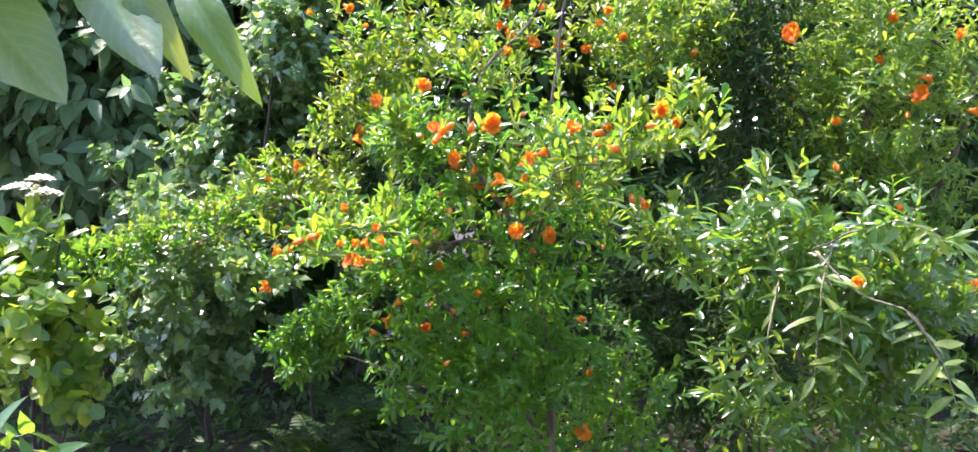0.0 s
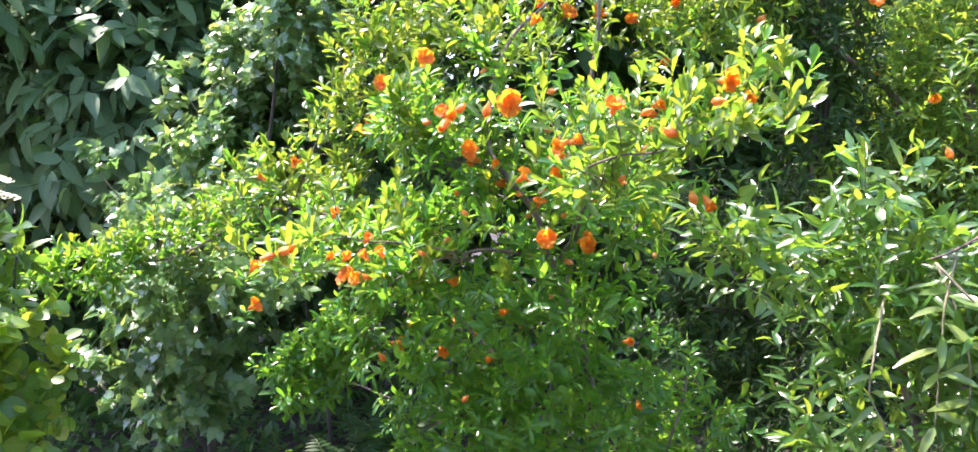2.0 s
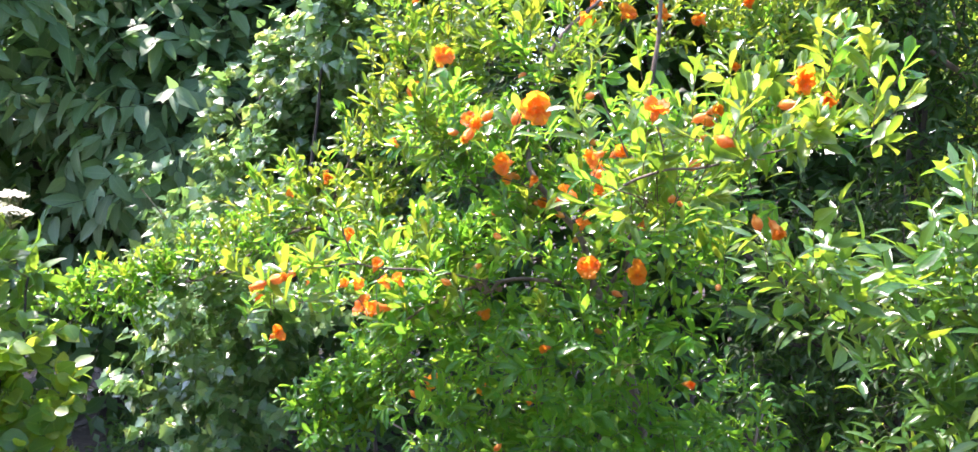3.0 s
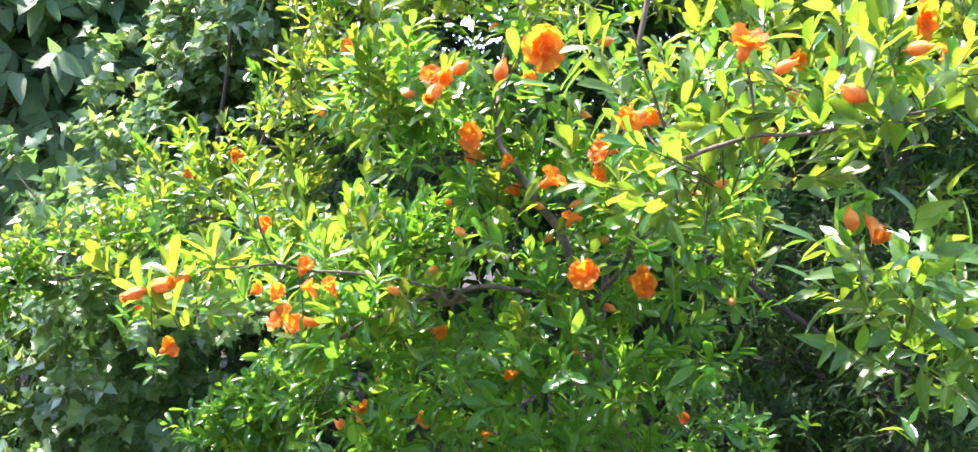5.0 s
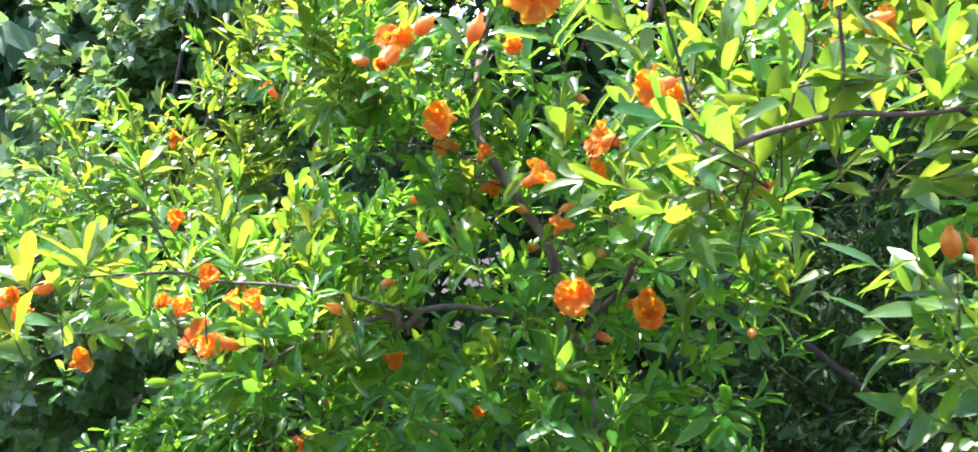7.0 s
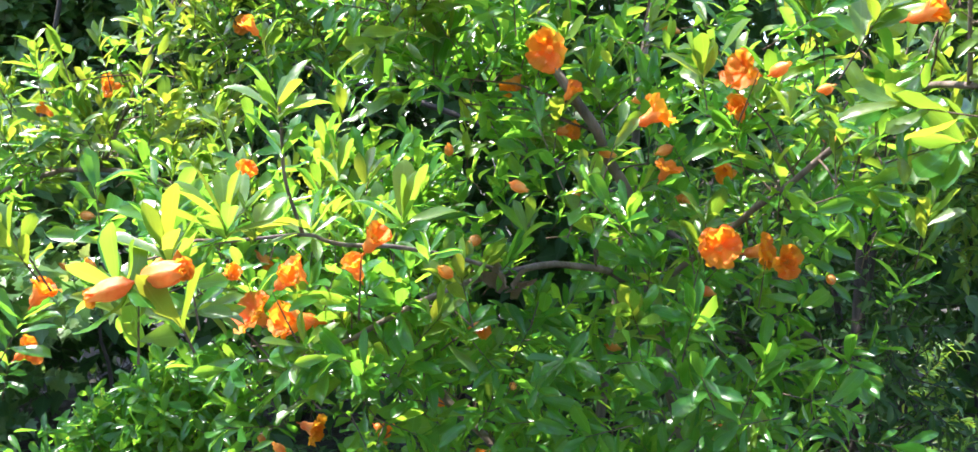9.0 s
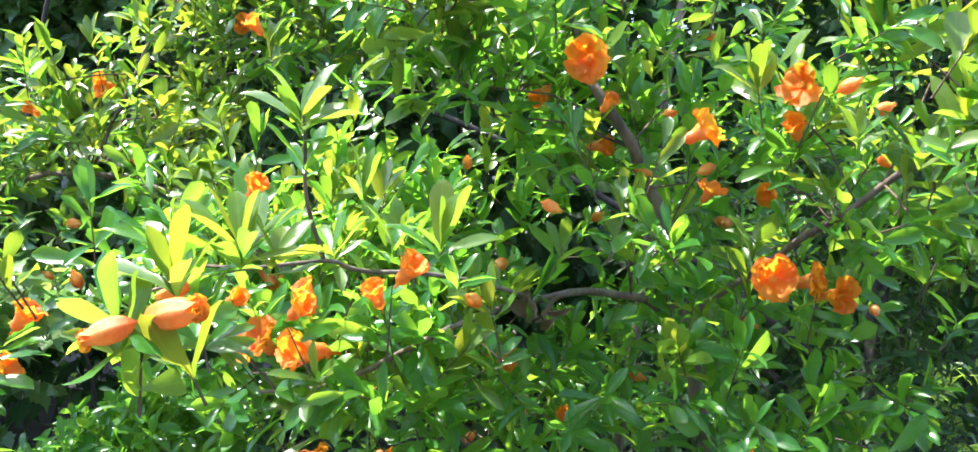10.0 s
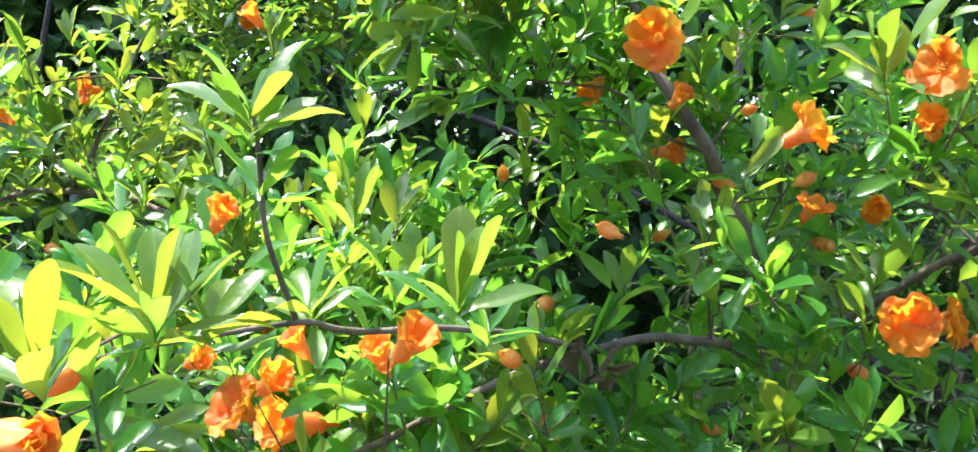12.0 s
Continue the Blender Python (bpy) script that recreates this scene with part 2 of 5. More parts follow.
def array_mesh(name, verts, faces, uvs=None, smooth=True):
    """A mesh from arrays: faces is a list of equal-length index arrays, grouped by corner count."""
    me = bpy.data.meshes.new(name)
    loops = np.concatenate([f.ravel() for f in faces]).astype(np.int32)
    sizes = np.concatenate([np.full(len(f), f.shape[1], np.int32) for f in faces])
    starts = np.concatenate([[0], np.cumsum(sizes)[:-1]]).astype(np.int32)
    me.vertices.add(len(verts))
    me.vertices.foreach_set("co", np.asarray(verts, np.float32).ravel())
    me.loops.add(len(loops))
    me.loops.foreach_set("vertex_index", loops)
    me.polygons.add(len(sizes))
    me.polygons.foreach_set("loop_start", starts)
    me.polygons.foreach_set("loop_total", sizes)
    if smooth:
        me.polygons.foreach_set("use_smooth", np.ones(len(sizes), bool))
    if uvs is not None:
        me.uv_layers.new(name="UVMap").data.foreach_set("uv", np.asarray(uvs, np.float32)[loops].ravel())
    me.update(calc_edges=True)
    me.validate()
    return me


def part(name, mesh, material, parent, label=""):
    ob = new(name, mesh)
    if not mesh.materials:
        mesh.materials.append(material)
    ob.parent = parent
    return tagged(ob, label)


def thing(name, at, label, category, group=""):
    return tagged(new(name), label, category, group)


def leaf_form(profile, fold=0.12, curl=0.18, wave=0.0):
    """A blade one unit long: stations of (along, half width). Gives vertices, quads, uvs."""
    verts, uvs = [], []
    for k, (v, w) in enumerate(profile):
        drop = -curl * v * v + wave * math.sin(9 * v)
        for side in (-1, 0, 1):
            verts.append((side * w * (1 + 2.5 * wave * math.sin(13 * v + 2 * side)), v, drop + fold * w * abs(side) + wave * side * math.sin(7 * v + 1)))
            uvs.append((0.5 + 0.5 * side, max(0, v)))
    quads = []
    for k in range(len(profile) - 1):
        for c in (0, 1):
            a = 3 * k + c
            quads.append((a, a + 1, a + 4, a + 3))
    return np.array(verts), np.array(quads), np.array(uvs)


OBLONG = [leaf_form([(0, .012), (.18, .34 * h), (.42, .72 * h), (.68, h), (.88, .82 * h), (1, .022)], f, c, w) for h, f, c, w in ((.172, .45, .16, .014), (.150, .6, .36, .03), (.185, .35, -.12, .03), (.140, .55, .50, .022))]
OVATE = [leaf_form([(0, .014), (.18, .075), (.42, .145), (.68, .178), (.88, .135), (1, .02)], f, c, w) for f, c, w in ((.35, .10, .018), (.5, .25, .03), (.3, -.1, .025))]
LANCE = [leaf_form([(0, .01), (.2, .10), (.48, .14), (.78, .085), (1, .005)], f, c, w) for f, c, w in ((.3, .22, .01), (.5, .4, .015), (.2, .08, .02))]
LOBED = [leaf_form([(-.10, .16), (.04, .43), (.15, .32), (.30, .50), (.41, .29), (.57, .31), (.72, .14), (1, .01)], f, c, w) for f, c, w in ((.12, .15, .006), (.25, .3, .008))]
OVAL = [leaf_form([(0, .03), (.12, .24), (.35, .38), (.62, .40), (.85, .26), (1, .03)], f, c, w) for f, c, w in ((.15, .12, .01), (.3, .25, .015))]
LEAFLET = [leaf_form([(0, .02), (.18, .17), (.45, .23), (.78, .14), (1, .008)], f, c, w) for f, c, w in ((.18, .2, .01), (.35, .35, .02))]
FINE = [leaf_form([(0, .012), (.35, .11), (.72, .155), (1, .02)], f, c, w) for f, c, w in ((.5, .2, .02), (.7, .4, .03))]
SIMPLE = [leaf_form([(0, .02), (.48, .27), (1, .015)], .25, .2)]


def blades(name, form, base, along, face, length, stretch):
    """One mesh of many leaves of one form."""
    verts, quads, uvs = form
    face = unit(face - along * (face * along).sum(-1, keepdims=True))
    side = np.cross(along, face)
    v = verts[None] * length[:, None, None]
    pts = base[:, None] + v[..., :1] * stretch[:, None, None] * side[:, None] + v[..., 1:2] * along[:, None] + v[..., 2:] * face[:, None]
    n, k = len(base), len(verts)
    faces = (quads[None] + (np.arange(n) * k)[:, None, None]).reshape(-1, 4)
    return pts.reshape(-1, 3), faces, np.tile(uvs, (n, 1))


def leaves_mesh(name, forms, kind, base, along, face, length, stretch):
    vs, fs, us, off = [], [], [], 0
    for k, form in enumerate(forms):
        m = kind == k
        if m.any():
            v, f, u = blades(name, form, base[m], along[m], face[m], length[m], stretch[m])
            vs.append(v), fs.append(f + off), us.append(u)
            off += len(v)
    return array_mesh(name, np.concatenate(vs), [np.concatenate(fs)], np.concatenate(us))


def rods_mesh(name, a, b, r0, r1, mid=None):
    """Many thin three-sided twigs from a to b, bent through mid."""
    mid = (a + b) / 2 if mid is None else mid
    d = unit(b - a)
    p = unit(np.cross(d, np.where(np.abs(d[:, 2:]) > 0.9, (1.0, 0, 0), (0, 0, 1.0))))
    q = np.cross(d, p)
    rings = []
    for c, r in ((a, r0), (mid, (r0 + r1) / 2), (b, r1)):
        for g in (0, 2.094, 4.189):
            rings.append(c + np.reshape(r, (-1, 1)) * (math.cos(g) * p + math.sin(g) * q))
    v = np.stack(rings, 1)
    quad = np.array([(3 * k + i, 3 * k + (i + 1) % 3, 3 * k + 3 + (i + 1) % 3, 3 * k + 3 + i) for k in (0, 1) for i in range(3)])
    faces = (quad[None] + (np.arange(len(a)) * 9)[:, None, None]).reshape(-1, 4)
    return array_mesh(name, v.reshape(-1, 3), [faces])


def smooth_line(points, steps=6):
    p = [Vector(q) for q in points]
    p = [2 * p[0] - p[1]] + p + [2 * p[-1] - p[-2]]
    out = []
    for k in range(1, len(p) - 2):
        for s in range(steps):
            t = s / steps
            out.append(0.5 * (2 * p[k] + (p[k + 1] - p[k - 1]) * t + (2 * p[k - 1] - 5 * p[k] + 4 * p[k + 1] - p[k + 2]) * t * t
                              + (3 * p[k] - p[k - 1] - 3 * p[k + 1] + p[k + 2]) * t ** 3))
    return out + [p[-2]]


def limb_mesh(name, points, r0, r1, sides=8, knots=0.12):
    """A bent, tapered, slightly knotty limb."""
    line = smooth_line(points)
    line = [c + noise.noise_vector(c * 14) * (1.1 * r0 * (k > 0)) for k, c in enumerate(line)]
    verts, faces = [], []
    for k, c in enumerate(line):
        d = (line[min(k + 1, len(line) - 1)] - line[max(k - 1, 0)]).normalized()
        x = d.orthogonal().normalized() if k == 0 else (x - d * x.dot(d)).normalized()
        y = d.cross(x)
        t = k / (len(line) - 1)
        r = (r0 * (1 - t) + r1 * t)
        for s in range(sides):
            g = 2 * math.pi * s / sides
            rr = r * (1 + knots * noise.noise(Vector((c.x * 30 + s, c.y * 30, c.z * 30 + s * 3))))
            verts.append(c + x * (rr * math.cos(g)) + y * (rr * math.sin(g)))
    for k in range(len(line) - 1):
        for s in range(sides):
            faces.append((k * sides + s, k * sides + (s + 1) % sides, (k + 1) * sides + (s + 1) % sides, (k + 1) * sides + s))
    last = (len(line) - 1) * sides
    caps = [tuple(range(sides))[::-1], tuple(range(last, last + sides))]
    return array_mesh(name, np.array([tuple(v) for v in verts]), [np.array(faces), np.array(caps)])


# ---------------------------------------------------------------- ground
bm = bmesh.new()
bmesh.ops.create_grid(bm, x_segments=90, y_segments=90, size=1)
for v in bm.verts:
    # fine near the path, coarse towards the horizon
    v.co.x, v.co.y = (math.copysign(abs(c) ** 3 * 900 + abs(c) * 12, c) for c in (v.co.x, v.co.y))
    v.co.z = 0.05 * noise.noise(Vector((v.co.x * 0.8, v.co.y * 0.8, 0))) + 0.015 * noise.noise(Vector((v.co.x * 4, v.co.y * 4, 5)))
ground_mesh = bpy.data.meshes.new("ground")
bm.to_mesh(ground_mesh)
bm.free()
ground_mesh.polygons.foreach_set("use_smooth", np.ones(len(ground_mesh.polygons), bool))
ground_mesh.materials.append(M_SOIL)
tagged(new("ground", ground_mesh), "brown soil with leaf litter and sparse green", "ground", kind="structure")

# ---------------------------------------------------------------- plants
CLUMPS, BLOSSOMS, BOUGHS = {}, {}, {}
POM, SPRAY, REAR, PEACH, VINE, LEFTB, LEFTW, LEFTF = "pom", "spray", "rear", "peach", "vine", "broad", "white", "fern"


def clump(plant, x, y, z, rx, ry, rz, shoots):
    CLUMPS.setdefault(plant, []).append((np.array((x, y, z)), np.array((rx, ry, rz)), shoots))


def blossom(plant, x, y, z, size, kind, axis):
    BLOSSOMS.setdefault(plant, []).append((Vector((x, y, z)), size, kind, Vector(axis).normalized()))


def bough(plant, name, points, r0, r1):
    BOUGHS.setdefault(plant, []).append((name, points, r0, r1))


# ends of the camera's path, roughly; foliage close to it is dropped
CAM_PATH_A, CAM_PATH_B = np.array((0.02, -0.2, 1.46)), np.array((-0.44, 2.25, 1.43))


def near_camera_path(p, clear):
    d = CAM_PATH_B - CAM_PATH_A
    t = np.clip(((p - CAM_PATH_A) @ d) / (d @ d), 0, 1)
    return np.linalg.norm(p - CAM_PATH_A - t[:, None] * d, axis=1) < clear


def shoots_of(rng, plant, reach):
    """Starts, directions and lengths of the leafy shoots that fill a plant's clumps."""
    at, way, far = [], [], []
    for c, r, n in CLUMPS[plant]:
        u = unit(rng.normal(size=(n, 3)))
        p = c + u * r * rng.random((n, 1)) ** 0.45
        rise = np.clip((p[:, 2:] - 0.75) / 0.6, 0, 1)
        d = unit(0.55 * u + (0.22 + 0.48 * rise) * UP + rng.normal(size=(n, 3)) * 0.45 + (0, -0.28, 0) * (1.2 - rise))
        at.append(p), way.append(d), far.append(reach * rng.uniform(0.6, 1.25, n))
    return np.concatenate(at), np.concatenate(way), np.concatenate(far)


def leaves_on(rng, at, way, far, pairs, size, spread=(70, 28), droop=0.15, jitter=0.38, tilt=(0, -0.4, 0.6), crowd=1.0):
    """Opposite leaves along the shoots, closer and smaller to the tip, turned a quarter from pair to pair."""
    a = unit(np.cross(way, rng.normal(size=way.shape)))
    b = np.cross(way, a)
    base, along, face, length = [], [], [], []
    for k in range(pairs):
        t = ((k + 0.6) / pairs) ** crowd
        for s in (1, -1):
            g = np.radians(spread[0] * (1 - t) + spread[1] * t + rng.normal(size=len(at)) * 12)[:, None]
            out = s * (a if k % 2 else b)
            d = unit(way * np.cos(g) + out * np.sin(g) - droop * UP + rng.normal(size=way.shape) * jitter * 0.6)
            base.append(at + way * (far * t)[:, None])
            along.append(d)
            face.append(unit(way * 0.5 + tilt + rng.normal(size=way.shape) * jitter))
            length.append(size * (1.05 - 0.35 * abs(t - 0.45)) * rng.uniform(0.65, 1.3, len(at)))
    return [np.concatenate(x) for x in (base, along, face, length)]


def clear_view_of_blossoms(plant, base, along, length):
    """Drops leaves between a blossom and the camera's path, so that it stays in view."""
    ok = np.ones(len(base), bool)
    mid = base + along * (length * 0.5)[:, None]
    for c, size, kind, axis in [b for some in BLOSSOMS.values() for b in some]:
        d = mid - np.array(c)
        for end in (CAM_PATH_A, CAM_PATH_B):
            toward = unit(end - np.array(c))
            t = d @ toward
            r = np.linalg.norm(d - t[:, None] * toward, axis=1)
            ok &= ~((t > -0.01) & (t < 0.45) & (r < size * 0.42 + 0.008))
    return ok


def plant_out(plant, root, forms, material, twig, pairs, size, reach, seed, singles=0, near=None, spread=(70, 28), droop=0.15, jitter=0.48, tilt=(0, -0.4, 0.6), crowd=1.0, young_lit=None):
    """Fills a plant's clumps with leafy shoots; the last argument: a sunlit copy of the leaf and its share of shoots
    high in the crown.
    """
    rng = np.random.default_rng(seed)
    at, way, far = shoots_of(rng, plant, reach)
    tips = BLOSSOMS.get(plant, [])
    if tips:
        # every blossom ends a leafy shoot of its own
        ends = np.array([c - ax * s * 0.75 for c, s, k, ax in tips])
        d = unit(np.array([tuple(ax) for c, s, k, ax in tips]) * 0.45 + (0, -0.1, 0.55) + rng.normal(size=(len(tips), 3)) * 0.2)
        n = np.full(len(tips), reach * 0.8)
        at, way, far = np.concatenate([at, ends - d * n[:, None]]), np.concatenate([way, d]), np.concatenate([far, n])
    free = ~near_camera_path(at + way * far[:, None] * 0.5, 0.3)
    free &= clear_view_of_blossoms(plant, at, way, far) & clear_view_of_blossoms(plant, at, way, far * 2)
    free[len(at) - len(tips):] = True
    at, way, far = at[free], way[free], far[free]
    fresh_lit = np.zeros(len(at), bool)
    if young_lit:
        # the sunlit copy goes to the rim and the top of the crown
        rim = np.clip((np.hypot(at[:, 0] + 0.02, at[:, 1] - 3.45) - 0.2) / 0.35, 0, 1)
        fresh_lit = rng.random(len(at)) < young_lit[1] * np.clip((at[:, 2] - 1.05) / 0.3, 0, 1) * np.maximum(rim, np.clip((at[:, 2] - 1.6) / 0.2, 0, 1))
        way[fresh_lit] = unit(way[fresh_lit] + 0.5 * UP)
    part("brushwood", rods_mesh("brushwood", at, at + way * far[:, None], np.full(len(at), size * 0.026), np.full(len(at), size * 0.012)), twig, root)["kind"] = "stuff"
    for mask, mat, shut_by in ((~fresh_lit, material, 0), (fresh_lit, young_lit and young_lit[0], 8)):
        if not mask.any():
            continue
        shut_by = shut_by + (18 * np.clip((at[mask, 2] - 0.9) / 0.4, 0, 1) if young_lit else 0)
        base, along, face, length = leaves_on(rng, at[mask], way[mask], far[mask], pairs, size, (spread[0] - shut_by, spread[1] - shut_by), droop, jitter, tilt, crowd)
        ok = clear_view_of_blossoms(plant, base, along, length) & ~near_camera_path(base + along * length[:, None] * 0.5, 0.24)
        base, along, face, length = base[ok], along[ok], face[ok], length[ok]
        kind, stretch = rng.integers(0, len(forms), len(base)), rng.uniform(0.8, 1.25, len(base))
        if singles:
            chosen = np.argsort(near(base))[:singles if not young_lit else singles // 2]
            meshes = []
            for form in forms:
                me = array_mesh("leaf", form[0], [form[1]], form[2])
                me.materials.append(mat)
                meshes.append(me)
            for i in chosen:
                f = unit(face[i] - along[i] * (face[i] @ along[i]))
                s = np.cross(along[i], f)
                m = Matrix.Identity(4)
                for col, vec in enumerate((s * stretch[i], along[i], f)):
                    for row in range(3):
                        m[row][col] = float(vec[row] * length[i])
                m.translation = Vector(base[i])
                part("leaf", meshes[kind[i]], mat, root).matrix_basis = m
            rest = np.ones(len(base), bool)
            rest[chosen] = False
            base, along, face, length, kind, stretch = (x[rest] for x in (base, along, face, length, kind, stretch))
        if len(base):
            part("foliage", leaves_mesh("foliage", forms, kind, base, along, face, length, stretch), mat, root)["kind"] = "stuff"
    for name, points, r0, r1 in BOUGHS.get(plant, []):
        part(name, limb_mesh(name, points, r0, r1), {"shoot": M_PALE, "stem": M_SHADE_BARK}.get(name, M_BARK), root)
    # side branches carry each clump from the nearest point of a limb
    knots = [Vector(q) for name, points, r0, r1 in BOUGHS.get(plant, []) for q in smooth_line(points, 3)]
    if knots:
        a, b = [], []
        for p, d in zip(at[::8], way[::8]):
            p = Vector(p)
            below = [k for k in knots if k.z < p.z + 0.05] or knots
            below.sort(key=lambda k: (k - p).length)
            q = below[min(len(below) - 1, int(rng.integers(0, 3)))]
            if 0.05 < (q - p).length < 0.2:
                a.append(tuple(q)), b.append(tuple(p))
        a, b = np.array(a), np.array(b)
        long = np.linalg.norm(b - a, axis=1)
        mid = (a + b) / 2 + rng.normal(size=a.shape) * 0.05 * long[:, None] + UP * 0.06 * long[:, None]
        part("brushwood", rods_mesh("brushwood", a, b, 0.0012 + 0.004 * long, np.full(len(a), 0.0012), mid), M_TWIG, root)["kind"] = "stuff"


# -------- blossoms: waxy calyx with pointed sepals, crumpled petals, stamens


def lathe(name, profile, sides, points=0, flare=0.0, ridge=0.0):
    """A turned tube; its rim is drawn out into pointed sepals."""
    verts, faces = [], []
    for r, z in profile:
        for s in range(sides):
            g = 2 * math.pi * s / sides
            rr = r * (1 + ridge * math.cos(points * g))
            verts.append((rr * math.cos(g), rr * math.sin(g), z + 0.02 * ridge * math.sin(3 * g)))
    for k in range(len(profile) - 1):
        for s in range(sides):
            faces.append((k * sides + s, k * sides + (s + 1) % sides, (k + 1) * sides + (s + 1) % sides, (k + 1) * sides + s))
    tris = []
    if points:
        r, z = profile[-1]
        step = sides // points
        top = (len(profile) - 1) * sides
        for p in range(points):
            g = 2 * math.pi * (p * step + step / 2) / sides
            verts.append(((r + flare) * math.cos(g), (r + flare) * math.sin(g), z + 0.30))
            for s in range(step):
                tris.append((top + p * step + s, top + (p * step + s + 1) % sides, len(verts) - 1))
    return array_mesh(name, np.array(verts), [np.array(faces)] + ([np.array(tris)] if tris else []))


# in units of the blossom's width; the mouth is at z = 0, the stalk below
CALYX = lathe("calyx", [(.03, -.78), (.04, -.58), (.13, -.52), (.19, -.40), (.18, -.28), (.20, -.16), (.25, -.06), (.27, .0)], 12, 6, 0.16)
BUD = lathe("flower_bud", [(.05, -.9), (.06, -.74), (.21, -.66), (.31, -.48), (.33, -.25), (.31, -.05), (.24, .1), (.15, .19)], 12, 6, -.06)
URN = lathe("calyx", [(.04, -.92), (.055, -.80), (.13, -.74), (.235, -.62), (.30, -.44), (.325, -.24), (.315, -.06), (.27, .08), (.22, .17)], 24, 6, 0.05, 0.08)
STAMEN_TUFT = bpy.data.meshes.new("stamen_tuft")
bm = bmesh.new()
for k in range(16):
    g, r = k * 2.4, 0.025 * math.sqrt(k)
    m = pose(r * math.cos(g), r * math.sin(g), 0.02, 14 * math.sin(g) * -r * 14, 14 * math.cos(g) * r * 14, 0)
    bmesh.ops.create_cone(bm, cap_ends=True, segments=4, radius1=.008, radius2=.006, depth=.26, matrix=m)
    bmesh.ops.create_icosphere(bm, subdivisions=1, radius=.022, matrix=m @ pose(0, 0, .13))
bm.to_mesh(STAMEN_TUFT)
bm.free()


def petal_mesh(seed, lengthwise=0.62, width=0.36, cup=0.25):
    """A crumpled, notched petal that stands out from the mouth along +x."""
    verts, faces, cols, rows = [], [], 8, 7
    for j in range(rows + 1):
        v = j / rows
        w = width * (0.28 + 1.0 * math.sin(min(1, v * 1.15) * math.pi * 0.55)) * (1 - 0.25 * max(0, v - .8) / .2)
        for i in range(cols + 1):
            u = 2 * i / cols - 1
            q = Vector((u * 1.7 + seed * 7.1, v * 2.4, seed * 3.3))
            x = lengthwise * v * (1 - 0.14 * abs(u) ** 2 + 0.10 * noise.noise(Vector((u * 3.1 + seed, seed, 0.3))))
            pleat = 0.5 + 0.5 * v
            crumple = 0.17 * v * noise.noise(q * 1.7) + 0.055 * v * math.sin(u * 6 + seed * 2 + v * 3) + 0.03 * pleat * math.cos(u * 13 + seed) * v
            verts.append((x * math.cos(.5), w * u, x * 0.6 + cup * u * u * 0.3 - 0.22 * v * v + crumple))
    for j in range(rows):
        for i in range(cols):
            a = j * (cols + 1) + i
            faces.append((a, a + 1, a + cols + 2, a + cols + 1))
    return array_mesh("petal", np.array(verts), [np.array(faces)])


PETALS = [petal_mesh(k, .60 + .05 * (k % 3), .34 + .05 * (k % 2)) for k in range(5)]
for me, mat in ((CALYX, M_CALYX), (BUD, M_CALYX), (URN, M_CALYX), (STAMEN_TUFT, M_STAMEN), *((p, M_PETAL) for p in PETALS)):
    me.materials.append(mat)


def set_blossoms(plant, root, seed, grow=1.0):
    rng = random.Random(seed)
    for c, size, kind, axis in BLOSSOMS.get(plant, []):
        turn = axis.to_track_quat("Z", "Y").to_matrix().to_4x4()
        m = Matrix.Translation(c) @ turn @ pose(0, 0, 0, 0, 0, rng.uniform(0, 360)) @ Matrix.Scale(grow * size * {"open": 0.70, "simple": 0.76, "half": 0.86, "shut": 0.88, "bud": 0.84}[kind], 4)
        if kind == "bud":
            part("flower_bud", BUD, M_CALYX, root).matrix_basis = m
            continue
        flower = part("flower", URN if kind == "shut" else CALYX, M_CALYX, root)
        flower.matrix_basis = m
        rings = {"open": ((6, 10, 1.0), (5, 44, .68)), "simple": ((6, 16, 1.05),), "half": ((5, 46, .78),), "shut": ((6, 56, .60), (5, 70, .54))}[kind]
        for count, lift, scale in rings:
            for k in range(count):
                a = 360 * k / count + rng.uniform(-14, 14)
                p = part("petal", rng.choice(PETALS), M_PETAL, flower)
                p.matrix_basis = pose(0, 0, .14 if kind == "shut" else -.02, 0, 0, a) @ pose(.09 if kind == "shut" else .12, 0, 0, rng.uniform(-16, 16), -lift + rng.uniform(-16, 12), 0) @ Matrix.Scale(scale * rng.uniform(.85, 1.1), 4)
        if kind in ("open", "simple"):
            part("stamen_tuft", STAMEN_TUFT, M_STAMEN, flower)


# -------- where the foliage and the blossoms of each plant stand
clump(POM, -0.04, 3.38, 1.39, 0.40, 0.26, 0.32, 178)
clump(POM, -0.50, 3.42, 1.30, 0.24, 0.20, 0.10, 90)
clump(POM, -0.13, 3.55, 0.87, 0.45, 0.28, 0.29, 150)
clump(POM, 0.10, 3.55, 0.40, 0.46, 0.35, 0.27, 112)
clump(POM, -0.05, 3.75, 1.99, 0.71, 0.32, 0.21, 228)
clump(POM, -0.10, 3.90, 2.44, 0.81, 0.40, 0.25, 92)
clump(POM, -0.86, 3.80, 1.43, 0.25, 0.22, 0.12, 95)
clump(POM, -1.68, 4.15, 1.16, 0.13, 0.14, 0.04, 30)
clump(POM, -1.52, 4.20, 1.22, 0.13, 0.16, 0.06, 40)
clump(POM, -1.30, 4.10, 1.28, 0.14, 0.16, 0.07, 36)
